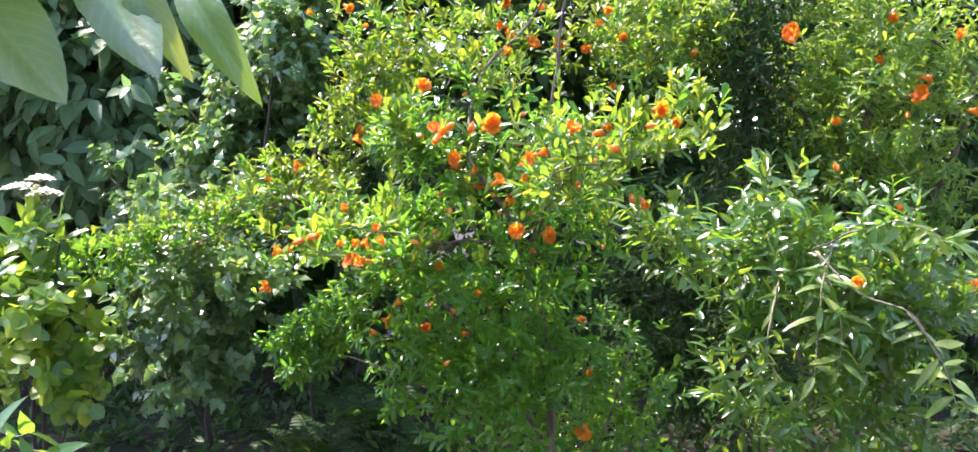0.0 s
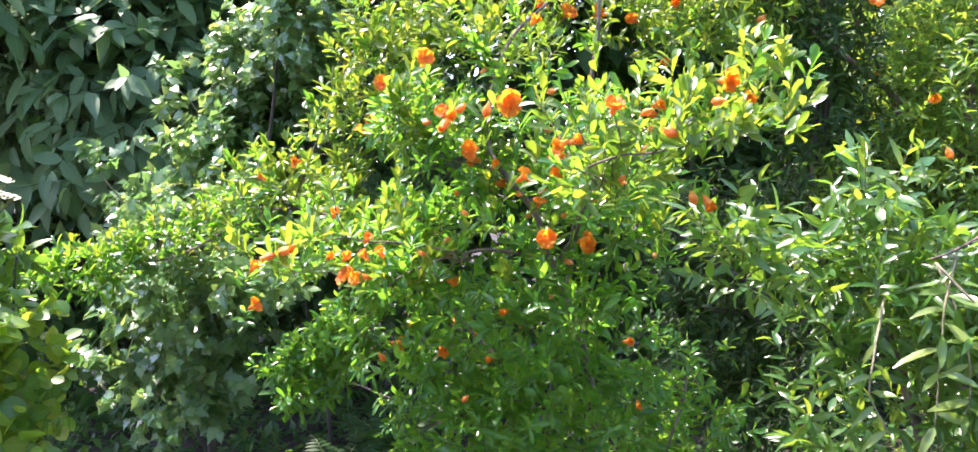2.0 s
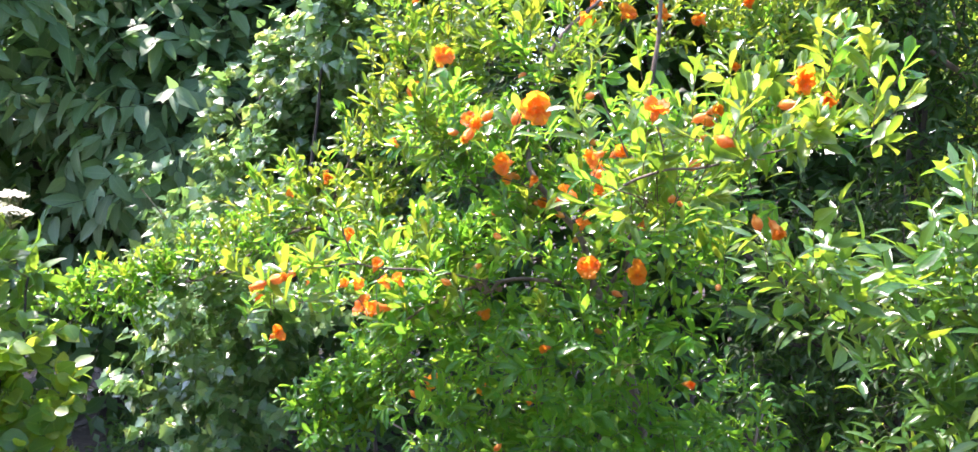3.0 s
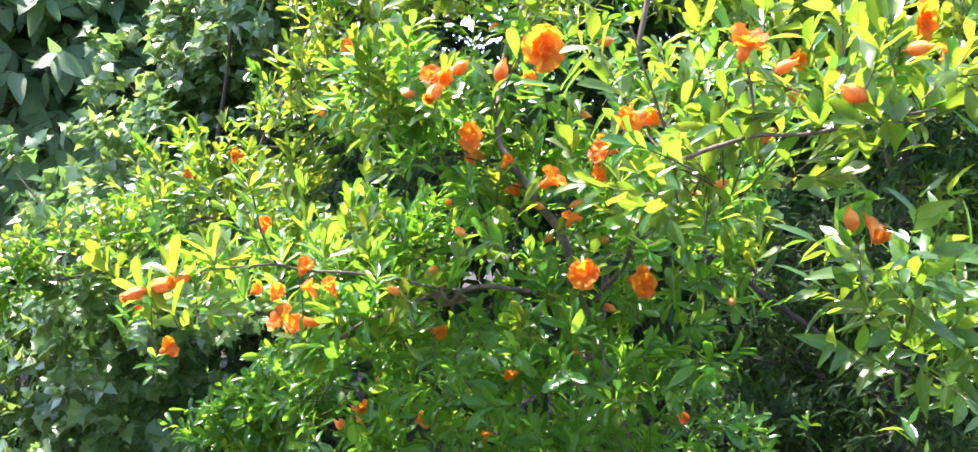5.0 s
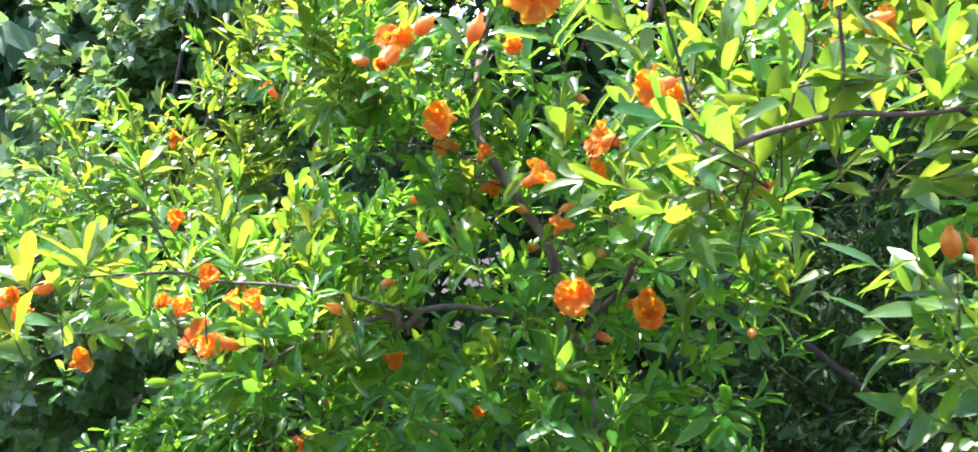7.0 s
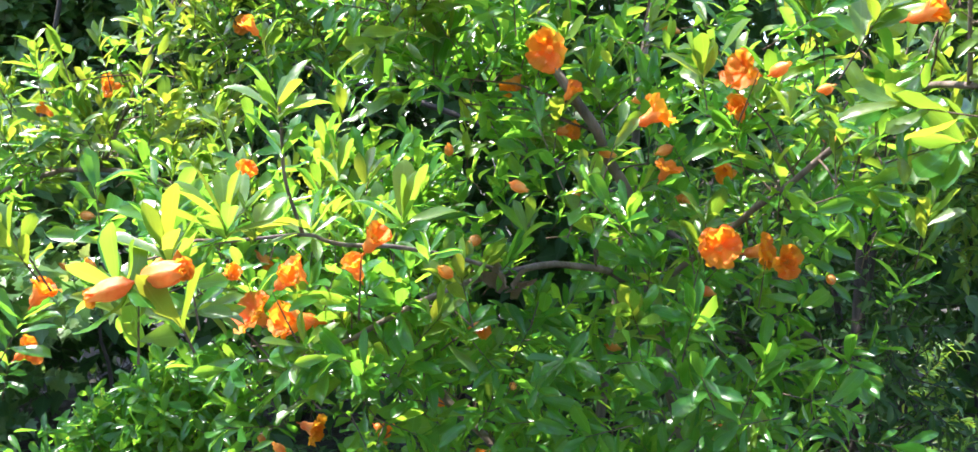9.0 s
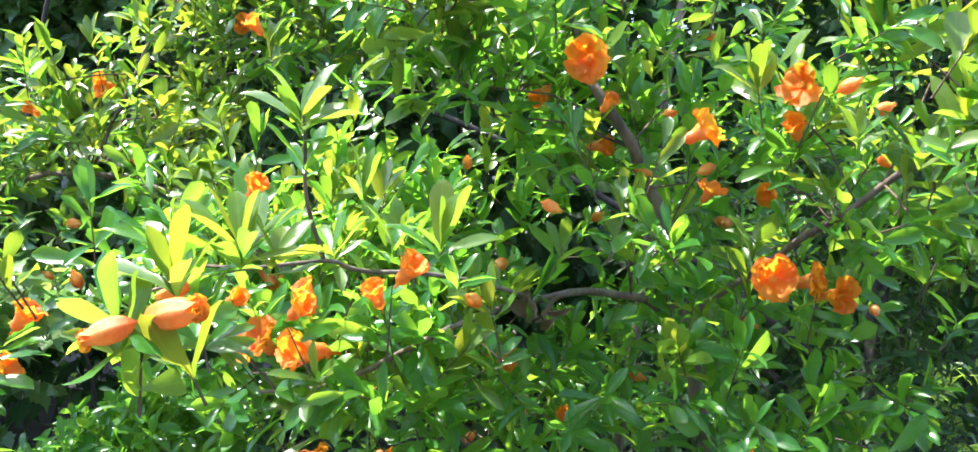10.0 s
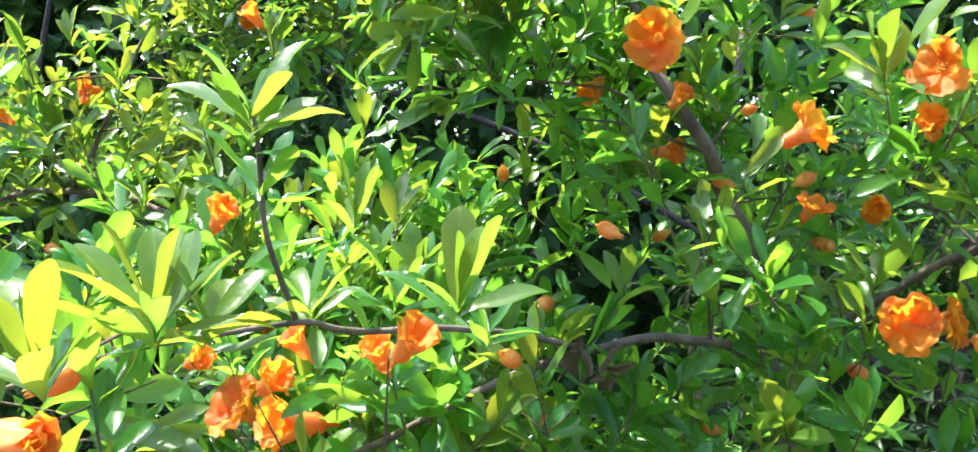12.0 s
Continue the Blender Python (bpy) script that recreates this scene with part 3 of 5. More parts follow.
clump(POM, -1.10, 4.00, 1.35, 0.11, 0.16, 0.07, 32)
clump(POM, -0.55, 3.24, 1.24, 0.20, 0.16, 0.09, 68)
clump(POM, -0.58, 3.95, 1.89, 0.20, 0.25, 0.18, 110)
clump(POM, 0.19, 2.58, 1.57, 0.27, 0.16, 0.05, 20)
clump(SPRAY, 0.20, 2.64, 1.65, 0.25, 0.12, 0.06, 6)
clump(SPRAY, 0.39, 2.58, 1.70, 0.10, 0.10, 0.06, 4)
clump(POM, 0.39, 2.55, 1.66, 0.11, 0.10, 0.06, 8)
clump(POM, -0.62, 2.86, 1.29, 0.14, 0.06, 0.04, 14)
clump(POM, -0.86, 3.90, 0.80, 0.13, 0.14, 0.09, 78)
clump(POM, 0.38, 3.70, 0.70, 0.21, 0.22, 0.28, 90)
clump(POM, -0.32, 3.40, 1.02, 0.30, 0.18, 0.13, 105)
clump(POM, -0.02, 3.06, 1.23, 0.31, 0.10, 0.21, 78)
clump(POM, -0.17, 3.30, 0.79, 0.31, 0.12, 0.21, 105)
clump(POM, 0.11, 3.00, 1.50, 0.17, 0.10, 0.13, 44)
clump(POM, -0.39, 3.10, 1.20, 0.21, 0.10, 0.10, 68)
clump(REAR, 1.33, 4.80, 0.66, 0.45, 0.30, 0.24, 60)
clump(REAR, 0.18, 4.70, 0.24, 0.59, 0.20, 0.30, 80)
clump(POM, 0.04, 3.14, 0.86, 0.18, 0.08, 0.24, 90)
clump(REAR, 1.39, 4.60, 1.90, 0.26, 0.35, 0.43, 230)
clump(REAR, 1.49, 4.10, 1.83, 0.36, 0.40, 0.44, 420)
clump(REAR, 1.38, 4.20, 1.37, 0.50, 0.35, 0.21, 330)
clump(REAR, 1.34, 4.30, 2.42, 0.70, 0.40, 0.22, 120)
clump(REAR, 0.57, 4.20, 2.10, 0.29, 0.30, 0.24, 240)
clump(REAR, 1.59, 4.00, 1.02, 0.30, 0.35, 0.30, 130)
clump(PEACH, 0.70, 2.92, 1.23, 0.16, 0.16, 0.10, 52)
clump(PEACH, 0.90, 2.94, 1.05, 0.30, 0.20, 0.17, 74)
clump(PEACH, 1.10, 2.88, 1.14, 0.20, 0.18, 0.12, 74)
clump(PEACH, 1.02, 3.10, 0.70, 0.37, 0.25, 0.16, 36)
clump(PEACH, 0.66, 3.12, 0.78, 0.10, 0.18, 0.14, 18)
clump(PEACH, 0.92, 2.93, 0.87, 0.30, 0.14, 0.19, 58)
clump(PEACH, 0.70, 2.86, 1.40, 0.09, 0.08, 0.04, 8)
clump(PEACH, 0.99, 2.76, 1.30, 0.11, 0.07, 0.04, 12)
clump(VINE, -1.35, 5.20, 1.87, 0.26, 0.32, 0.38, 400)
clump(VINE, -1.55, 5.00, 1.55, 0.21, 0.30, 0.19, 140)
clump(VINE, -1.12, 4.80, 2.10, 0.18, 0.22, 0.26, 130)
clump(VINE, -1.58, 4.50, 0.78, 0.33, 0.28, 0.34, 170)
clump(VINE, -1.43, 4.40, 1.03, 0.42, 0.30, 0.10, 95)
clump(VINE, -1.96, 5.00, 1.29, 0.16, 0.15, 0.09, 24)
clump(VINE, -1.55, 4.70, 1.33, 0.30, 0.25, 0.10, 60)
# mostly hidden clump, added to block sun from the hollow behind the shrub
clump(VINE, -1.15, 5.15, 1.32, 0.26, 0.28, 0.20, 150)
clump(LEFTB, -1.67, 3.30, 0.95, 0.17, 0.14, 0.16, 34)
clump(LEFTB, -1.53, 3.35, 0.81, 0.10, 0.10, 0.13, 14)
clump(LEFTW, -1.79, 3.50, 1.26, 0.09, 0.12, 0.05, 12)
clump(LEFTW, -1.82, 3.50, 1.12, 0.13, 0.14, 0.09, 22)
clump(POM, -1.85, 3.95, 1.12, 0.15, 0.10, 0.05, 32)
clump(POM, -1.76, 4.10, 1.13, 0.15, 0.10, 0.05, 22)
clump(LEFTF, -1.50, 2.80, 0.71, 0.07, 0.08, 0.04, 5)
clump(POM, 0.22, 2.47, 1.58, 0.10, 0.10, 0.04, 8)
clump(POM, 0.15, 2.55, 1.56, 0.06, 0.10, 0.03, 8)
clump(POM, 0.08, 2.42, 1.52, 0.07, 0.08, 0.04, 3)
clump(POM, -0.62, 3.90, 1.65, 0.28, 0.20, 0.12, 115)
clump(POM, -0.16, 3.28, 1.80, 0.15, 0.10, 0.16, 46)
clump(POM, -0.37, 3.20, 1.61, 0.10, 0.14, 0.06, 60)
clump(POM, -0.27, 3.25, 1.52, 0.09, 0.12, 0.05, 40)
# leafy shoots standing along the outer bough
for k in range(30):
    f = k / 29
    clump(SPRAY, 0.03 + 0.40 * f, 2.58 - 0.22 * math.sin(2.2 * f) + 0.05 * math.sin(5 * k), 1.53 + 0.05 * f + 0.02 * math.cos(3 * k), 0.03, 0.05, 0.02, 2)
    clump(POM, 0.05 + 0.38 * f, 2.70 - 0.16 * f + 0.05 * math.cos(4 * k), 1.54 + 0.07 * f + 0.03 * math.sin(7 * k), 0.03, 0.05, 0.03, 2)
clump(PEACH, 0.41, 2.76, 1.28, 0.04, 0.05, 0.07, 20)
clump(POM, -0.75, 3.85, 0.91, 0.10, 0.10, 0.06, 85)

blossom(POM, -0.520, 3.539, 1.762, 0.050, 'simple', (-0.42, -0.82, 0.07))
blossom(POM, -0.661, 4.021, 1.677, 0.050, 'open', (-0.55, -0.85, 0.07))
blossom(POM, -0.078, 3.056, 1.478, 0.050, 'simple', (0.67, -0.26, 0.45))
blossom(POM, -0.881, 3.846, 1.531, 0.050, 'open', (-0.44, -0.47, -0.06))
blossom(POM, -0.208, 3.056, 1.549, 0.050, 'simple', (-0.52, -0.82, -0.12))
blossom(POM, -0.945, 3.563, 1.086, 0.050, 'simple', (0.68, -0.24, 0.50))
blossom(POM, -0.087, 2.583, 1.630, 0.062, 'open', (0.48, -0.75, -0.02))
blossom(POM, -0.020, 2.981, 1.327, 0.050, 'simple', (-0.10, -1.00, 0.15))
blossom(POM, 0.078, 3.019, 1.309, 0.045, 'open', (0.30, -1.00, 0.10))
blossom(POM, 0.072, 3.074, 1.316, 0.055, 'open', (0.70, -0.60, 0.20))
blossom(POM, -0.043, 3.112, 1.412, 0.036, 'simple', (0.20, -0.31, 0.55))
blossom(POM, -0.278, 2.733, 1.742, 0.045, 'simple', (0.61, -0.83, 0.29))
blossom(POM, -0.232, 2.820, 1.622, 0.040, 'half', (0.27, -0.50, -0.16))
blossom(POM, -0.205, 2.830, 1.640, 0.034, 'bud', (0.50, -0.50, 0.36))
blossom(POM, -0.250, 2.835, 1.598, 0.034, 'shut', (-0.30, -0.60, -0.56))
blossom(POM, -0.268, 2.956, 1.634, 0.045, 'open', (-0.04, -0.83, 0.63))
blossom(POM, -0.496, 3.032, 1.230, 0.062, 'half', (-0.85, -0.40, 0.12))
blossom(POM, -0.542, 3.096, 1.225, 0.054, 'simple', (-0.60, -0.50, 0.50))
blossom(POM, -0.414, 2.748, 1.349, 0.034, 'half', (0.35, -0.50, 0.60))
blossom(POM, -0.603, 2.615, 1.319, 0.029, 'shut', (-0.85, -0.20, -0.30))
blossom(POM, -0.557, 2.611, 1.334, 0.034, 'shut', (0.85, -0.30, 0.25))
blossom(POM, 0.007, 2.995, 1.530, 0.050, 'simple', (-0.85, -0.40, 0.15))
blossom(POM, 0.117, 2.368, 1.607, 0.045, 'open', (0.20, -0.45, 0.75))
blossom(POM, 0.022, 2.502, 1.545, 0.036, 'simple', (-0.75, -0.40, -0.35))
blossom(POM, 0.313, 2.590, 1.423, 0.042, 'half', (0.35, -0.45, -0.60))
blossom(POM, -0.271, 3.125, 1.208, 0.038, 'half', (0.58, -0.46, -0.03))
blossom(POM, -0.464, 3.625, 1.023, 0.038, 'half', (0.65, -0.44, 0.58))
blossom(POM, 0.200, 3.494, 0.986, 0.038, 'half', (0.56, -0.49, 0.08))
blossom(POM, 0.231, 3.472, 0.804, 0.038, 'half', (0.16, -0.56, -0.18))
blossom(POM, -0.225, 3.227, 1.519, 0.038, 'half', (-0.31, -0.25, -0.30))
blossom(POM, -0.206, 3.492, 0.933, 0.038, 'half', (-0.73, -0.40, -0.06))
blossom(POM, -0.115, 2.948, 1.636, 0.038, 'half', (0.06, -0.52, 0.01))
blossom(POM, -0.150, 3.203, 1.460, 0.038, 'half', (0.80, -0.74, 0.08))
blossom(POM, 0.092, 3.247, 1.409, 0.038, 'half', (-0.48, -0.39, -0.06))
blossom(REAR, 0.872, 2.605, 1.220, 0.038, 'half', (-0.23, -0.30, -0.01))
blossom(REAR, 0.137, 3.952, 2.014, 0.038, 'half', (0.09, -0.18, -0.24))
blossom(REAR, -0.054, 3.886, 2.045, 0.038, 'half', (-0.70, -0.72, 0.45))
blossom(REAR, 1.202, 3.897, 1.701, 0.038, 'half', (0.18, -0.71, -0.00))
blossom(REAR, 0.245, 3.924, 1.992, 0.038, 'half', (-0.52, -0.53, -0.31))
blossom(POM, -0.061, 3.395, 1.915, 0.038, 'half', (0.32, -0.18, 0.65))
blossom(POM, -0.550, 3.332, 1.264, 0.038, 'half', (0.38, -0.13, -0.33))
blossom(POM, -0.498, 3.103, 1.282, 0.038, 'half', (-0.34, -0.13, 0.46))
blossom(POM, -0.429, 2.970, 1.300, 0.038, 'half', (-0.14, -0.15, 0.30))
blossom(POM, 0.208, 2.345, 1.561, 0.033, 'bud', (-0.70, -0.40, 0.30))
blossom(POM, -0.369, 3.661, 0.929, 0.052, 'open', (0.51, -0.67, -0.15))
blossom(POM, -0.263, 3.684, 0.981, 0.046, 'half', (-0.09, -0.79, 0.05))
blossom(POM, -0.229, 3.093, 1.385, 0.026, 'bud', (0.74, -0.63, -0.34))
blossom(POM, -0.332, 2.990, 1.295, 0.026, 'bud', (-0.73, -0.76, 0.47))
blossom(POM, 0.258, 3.251, 1.259, 0.026, 'bud', (-0.22, -0.67, -0.25))
blossom(POM, -0.021, 3.388, 1.133, 0.026, 'bud', (0.77, -0.56, -0.13))
blossom(POM, -0.285, 3.117, 1.317, 0.026, 'bud', (-0.71, -0.86, -0.17))
blossom(POM, -0.390, 4.183, 0.945, 0.026, 'bud', (0.28, -0.78, -0.31))
blossom(POM, -0.933, 4.392, 1.402, 0.026, 'bud', (-0.01, -0.70, 0.70))
blossom(POM, -1.012, 4.015, 1.174, 0.026, 'bud', (-0.60, -0.48, 0.46))
blossom(POM, -0.979, 5.075, 1.988, 0.026, 'bud', (-0.15, -0.11, 0.15))
blossom(POM, -0.193, 3.210, 1.755, 0.026, 'bud', (-0.41, -0.57, -0.31))
blossom(POM, -0.290, 3.396, 1.434, 0.026, 'bud', (-0.13, -0.70, 0.58))
blossom(POM, -0.885, 4.153, 1.411, 0.026, 'bud', (0.53, -0.50, -0.32))
blossom(POM, -0.604, 2.638, 1.318, 0.026, 'bud', (-0.39, -0.71, -0.13))
blossom(POM, -0.583, 2.725, 1.329, 0.026, 'bud', (-0.43, -0.20, -0.20))
blossom(POM, -0.683, 3.488, 1.222, 0.026, 'bud', (-0.72, -0.16, 0.24))
blossom(POM, -0.371, 3.977, 0.970, 0.026, 'bud', (0.78, -0.58, 0.60))
blossom(POM, -0.246, 3.508, 1.012, 0.026, 'bud', (0.25, -0.27, 0.43))
blossom(POM, -0.126, 3.703, 0.996, 0.026, 'bud', (-0.01, -0.83, -0.13))
blossom(POM, -0.244, 3.169, 0.893, 0.026, 'bud', (0.60, -0.18, 0.62))
blossom(POM, -0.594, 3.796, 0.878, 0.026, 'bud', (-0.26, -0.37, 0.49))
blossom(POM, -0.082, 3.439, 1.364, 0.026, 'bud', (0.23, -0.25, 0.20))
blossom(POM, 0.022, 3.213, 1.372, 0.026, 'bud', (0.25, -0.35, -0.07))
blossom(POM, 0.034, 3.144, 1.254, 0.026, 'bud', (0.68, -0.13, -0.27))
blossom(POM, 0.147, 3.069, 1.520, 0.026, 'bud', (0.75, -0.13, 0.35))
blossom(POM, 0.003, 3.415, 1.518, 0.026, 'bud', (-0.73, -0.18, -0.22))
blossom(POM, -0.097, 3.182, 1.431, 0.026, 'bud', (0.75, -0.37, -0.29))
blossom(POM, -0.218, 3.265, 1.524, 0.026, 'bud', (-0.53, -0.39, 0.25))
blossom(POM, -0.018, 3.181, 1.596, 0.026, 'bud', (0.39, -0.16, -0.12))
blossom(POM, -0.038, 3.149, 1.436, 0.026, 'bud', (-0.79, -0.16, -0.34))
blossom(POM, 0.009, 2.896, 1.525, 0.026, 'bud', (0.60, -0.81, 0.50))
blossom(POM, 0.189, 2.513, 1.606, 0.026, 'bud', (0.45, -0.20, 0.23))
blossom(POM, 0.150, 2.698, 1.476, 0.026, 'bud', (0.61, -0.74, 0.36))
blossom(REAR, 0.965, 3.113, 1.526, 0.026, 'bud', (-0.27, -0.19, 0.46))
blossom(POM, 0.394, 2.600, 1.637, 0.042, 'half', (-0.05, -0.48, -0.32))
blossom(REAR, 1.500, 3.800, 1.802, 0.060, 'simple', (-0.75, -0.42, 0.16))
blossom(REAR, 1.519, 3.820, 1.862, 0.045, 'half', (0.58, -0.41, -0.20))
blossom(REAR, 0.381, 3.900, 2.025, 0.030, 'half', (-0.22, -0.29, 0.20))
blossom(REAR, 1.193, 4.500, 1.840, 0.030, 'bud', (-0.78, -0.23, 0.52))
blossom(REAR, 1.053, 3.950, 2.049, 0.060, 'simple', (-0.66, -0.47, 0.05))
blossom(POM, 0.348, 2.580, 1.665, 0.055, 'open', (0.46, -0.65, -0.10))
blossom(REAR, 1.417, 3.900, 2.108, 0.050, 'half', (-0.02, -0.13, -0.25))
blossom(REAR, 1.444, 4.100, 1.957, 0.040, 'half', (-0.62, -0.40, 0.58))
blossom(REAR, 1.631, 3.800, 2.022, 0.045, 'half', (0.02, -0.55, 0.55))
blossom(REAR, 1.415, 3.400, 1.240, 0.030, 'bud', (0.44, -0.85, 0.58))
blossom(REAR, 1.197, 3.200, 1.403, 0.035, 'bud', (-0.49, -0.66, 0.53))
blossom(REAR, 1.480, 3.900, 1.723, 0.035, 'bud', (-0.12, -0.26, -0.17))
blossom(REAR, 1.689, 3.800, 1.736, 0.040, 'half', (0.60, -0.76, -0.19))
blossom(REAR, 1.436, 3.200, 1.140, 0.050, 'half', (-0.01, -0.63, 0.22))
blossom(POM, -0.691, 3.900, 2.153, 0.050, 'simple', (0.65, -0.33, -0.34))
blossom(POM, -0.904, 4.200, 2.181, 0.040, 'half', (-0.30, -0.46, 0.16))
blossom(POM, 0.321, 3.900, 2.138, 0.050, 'half', (0.34, -0.51, -0.27))
blossom(POM, -0.086, 3.700, 2.046, 0.050, 'open', (-0.41, -0.22, 0.02))
blossom(POM, -0.047, 3.720, 2.014, 0.052, 'open', (0.43, -0.11, 0.31))
blossom(POM, -0.065, 3.700, 1.959, 0.040, 'half', (0.28, -0.41, -0.02))
blossom(POM, 0.133, 3.900, 2.007, 0.050, 'simple', (0.66, -0.53, 0.61))
blossom(POM, 0.249, 3.900, 1.987, 0.042, 'half', (-0.31, -0.21, 0.48))
blossom(POM, 0.382, 3.900, 2.034, 0.042, 'half', (0.18, -0.55, -0.20))
blossom(POM, 0.290, 3.900, 2.083, 0.040, 'half', (0.43, -0.61, 0.35))
blossom(POM, 0.343, 3.800, 1.833, 0.040, 'half', (-0.59, -0.83, -0.20))
blossom(POM, 0.031, 3.850, 2.001, 0.055, 'simple', (0.49, -0.76, 0.60))
blossom(POM, 0.072, 3.900, 2.146, 0.040, 'half', (-0.20, -0.44, 0.02))
blossom(POM, -0.074, 3.900, 2.164, 0.050, 'open', (0.19, -0.83, 0.07))
blossom(POM, -0.637, 4.000, 2.093, 0.035, 'half', (0.70, -0.76, 0.34))
blossom(POM, 0.203, 3.300, 0.640, 0.065, 'simple', (-0.28, -0.66, -0.33))
blossom(POM, -0.986, 3.800, 1.481, 0.035, 'half', (-0.77, -0.14, 0.52))
blossom(POM, -0.756, 3.000, 1.264, 0.040, 'half', (0.48, -0.25, 0.65))
blossom(POM, 0.202, 2.700, 1.613, 0.035, 'bud', (-0.55, -0.43, 0.17))
blossom(POM, -0.146, 2.800, 1.635, 0.035, 'bud', (0.12, -0.15, 0.45))
blossom(POM, 0.051, 2.700, 1.557, 0.040, 'half', (0.75, -0.81, 0.33))
blossom(REAR, 0.664, 3.900, 1.975, 0.035, 'bud', (0.28, -0.30, 0.30))
blossom(POM, -0.497, 2.900, 1.294, 0.036, 'half', (0.53, -0.66, 0.62))
blossom(POM, -0.858, 3.600, 1.225, 0.036, 'bud', (-0.15, -0.42, 0.59))
blossom(POM, 0.173, 3.100, 1.458, 0.026, 'bud', (0.33, -0.65, -0.11))
blossom(POM, 0.279, 2.580, 1.440, 0.032, 'bud', (-0.28, -0.40, 0.70))
blossom(POM, 0.318, 2.470, 1.620, 0.030, 'bud', (0.64, -0.58, 0.07))
blossom(POM, 0.215, 2.600, 1.622, 0.036, 'half', (0.51, -0.67, 0.08))
blossom(POM, 0.192, 2.500, 1.571, 0.026, 'bud', (-0.78, -0.75, 0.22))
blossom(POM, -0.000, 2.750, 1.665, 0.026, 'bud', (0.31, -0.41, 0.03))
blossom(POM, -0.487, 3.500, 0.976, 0.056, 'open', (0.72, -0.40, -0.19))
blossom(POM, -0.546, 3.550, 0.932, 0.030, 'bud', (-0.69, -0.12, 0.69))
blossom(POM, -0.882, 3.700, 1.298, 0.030, 'bud', (0.67, -0.42, -0.02))
blossom(POM, -0.315, 3.000, 1.614, 0.026, 'bud', (-0.65, -0.69, -0.12))
blossom(POM, 0.185, 2.600, 1.535, 0.030, 'bud', (0.69, -0.19, 0.47))
blossom(POM, -0.149, 3.300, 1.103, 0.034, 'half', (-0.56, -0.71, -0.04))
blossom(POM, -0.562, 3.000, 1.286, 0.032, 'half', (0.72, -0.77, 0.48))
blossom(POM, -0.548, 3.000, 1.395, 0.034, 'half', (0.29, -0.46, 0.66))
blossom(POM, 0.069, 3.200, 1.415, 0.036, 'half', (-0.38, -0.48, -0.18))
blossom(POM, 0.016, 3.200, 1.372, 0.024, 'bud', (-0.65, -0.87, -0.02))
blossom(POM, 0.003, 3.000, 1.486, 0.040, 'half', (-0.61, -0.85, 0.69))
blossom(POM, -0.605, 3.600, 1.625, 0.040, 'half', (-0.34, -0.19, 0.39))
blossom(POM, -0.159, 3.150, 1.510, 0.030, 'half', (0.37, -0.38, 0.65))

# tufts along the inner part of the outer bough
for tuft in ((0.07, 3.03, 1.36), (0.055, 2.95, 1.38), (0.08, 2.88, 1.41), (0.07, 2.79, 1.43), (0.08, 2.71, 1.445), (0.1, 2.65, 1.455), (0.09, 2.58, 1.46), (0.12, 2.5, 1.47), (0.16, 2.44, 1.48)):
    clump(POM, *tuft, 0.025, 0.02, 0.02, 7)

# -------- pomegranate shrub in the middle
bough(POM, "trunk", [(0.13, 3.36, -0.05), (0.10, 3.31, 0.5), (0.08, 3.30, 0.92), (-0.01, 3.25, 1.23), (-0.04, 3.22, 1.33)], 0.0150, 0.0088)
bough(POM, "branch", [(-0.04, 3.22, 1.33), (-0.08, 3.22, 1.41), (-0.14, 3.18, 1.49), (-0.185, 3.25, 1.61), (-0.14, 3.42, 1.85), (0.06, 3.55, 2.1), (0.12, 3.6, 2.5)], 0.0084, 0.0034)
bough(POM, "branch", [(-0.01, 3.25, 1.24), (-0.12, 3.14, 1.28), (-0.25, 3.09, 1.285), (-0.40, 3.05, 1.225), (-0.47, 3.1, 1.18), (-0.55, 3.13, 1.16)], 0.0055, 0.002)
bough(POM, "branch", [(-0.25, 3.09, 1.285), (-0.36, 2.96, 1.32), (-0.45, 2.86, 1.335), (-0.475, 2.82, 1.344), (-0.54, 2.76, 1.344), (-0.60, 2.70, 1.33)], 0.0026, 0.0012)
bough(POM, "branch", [(-0.478, 2.83, 1.345), (-0.493, 2.80, 1.40), (-0.497, 2.765, 1.458)], 0.0019, 0.0013)
bough(POM, "branch", [(0.0, 3.25, 1.25), (0.055, 3.14, 1.334), (0.06, 3.02, 1.39), (0.095, 2.93, 1.45), (0.112, 2.85, 1.49), (0.097, 2.75, 1.498), (0.078, 2.6, 1.494), (0.06, 2.47, 1.492), (0.086, 2.41, 1.508), (0.13, 2.395, 1.52), (0.19, 2.39, 1.526), (0.30, 2.38, 1.55)], 0.0048, 0.0015)
bough(POM, "branch", [(0.13, 2.395, 1.52), (0.128, 2.385, 1.55), (0.118, 2.37, 1.585)], 0.0017, 0.0013)
bough(POM, "branch", [(0.06, 2.47, 1.492), (0.042, 2.485, 1.515), (0.03, 2.495, 1.53)], 0.0016, 0.001)
bough(POM, "branch", [(0.09, 2.7, 1.497), (0.06, 2.66, 1.57), (0.02, 2.6, 1.66)], 0.0023, 0.0011)
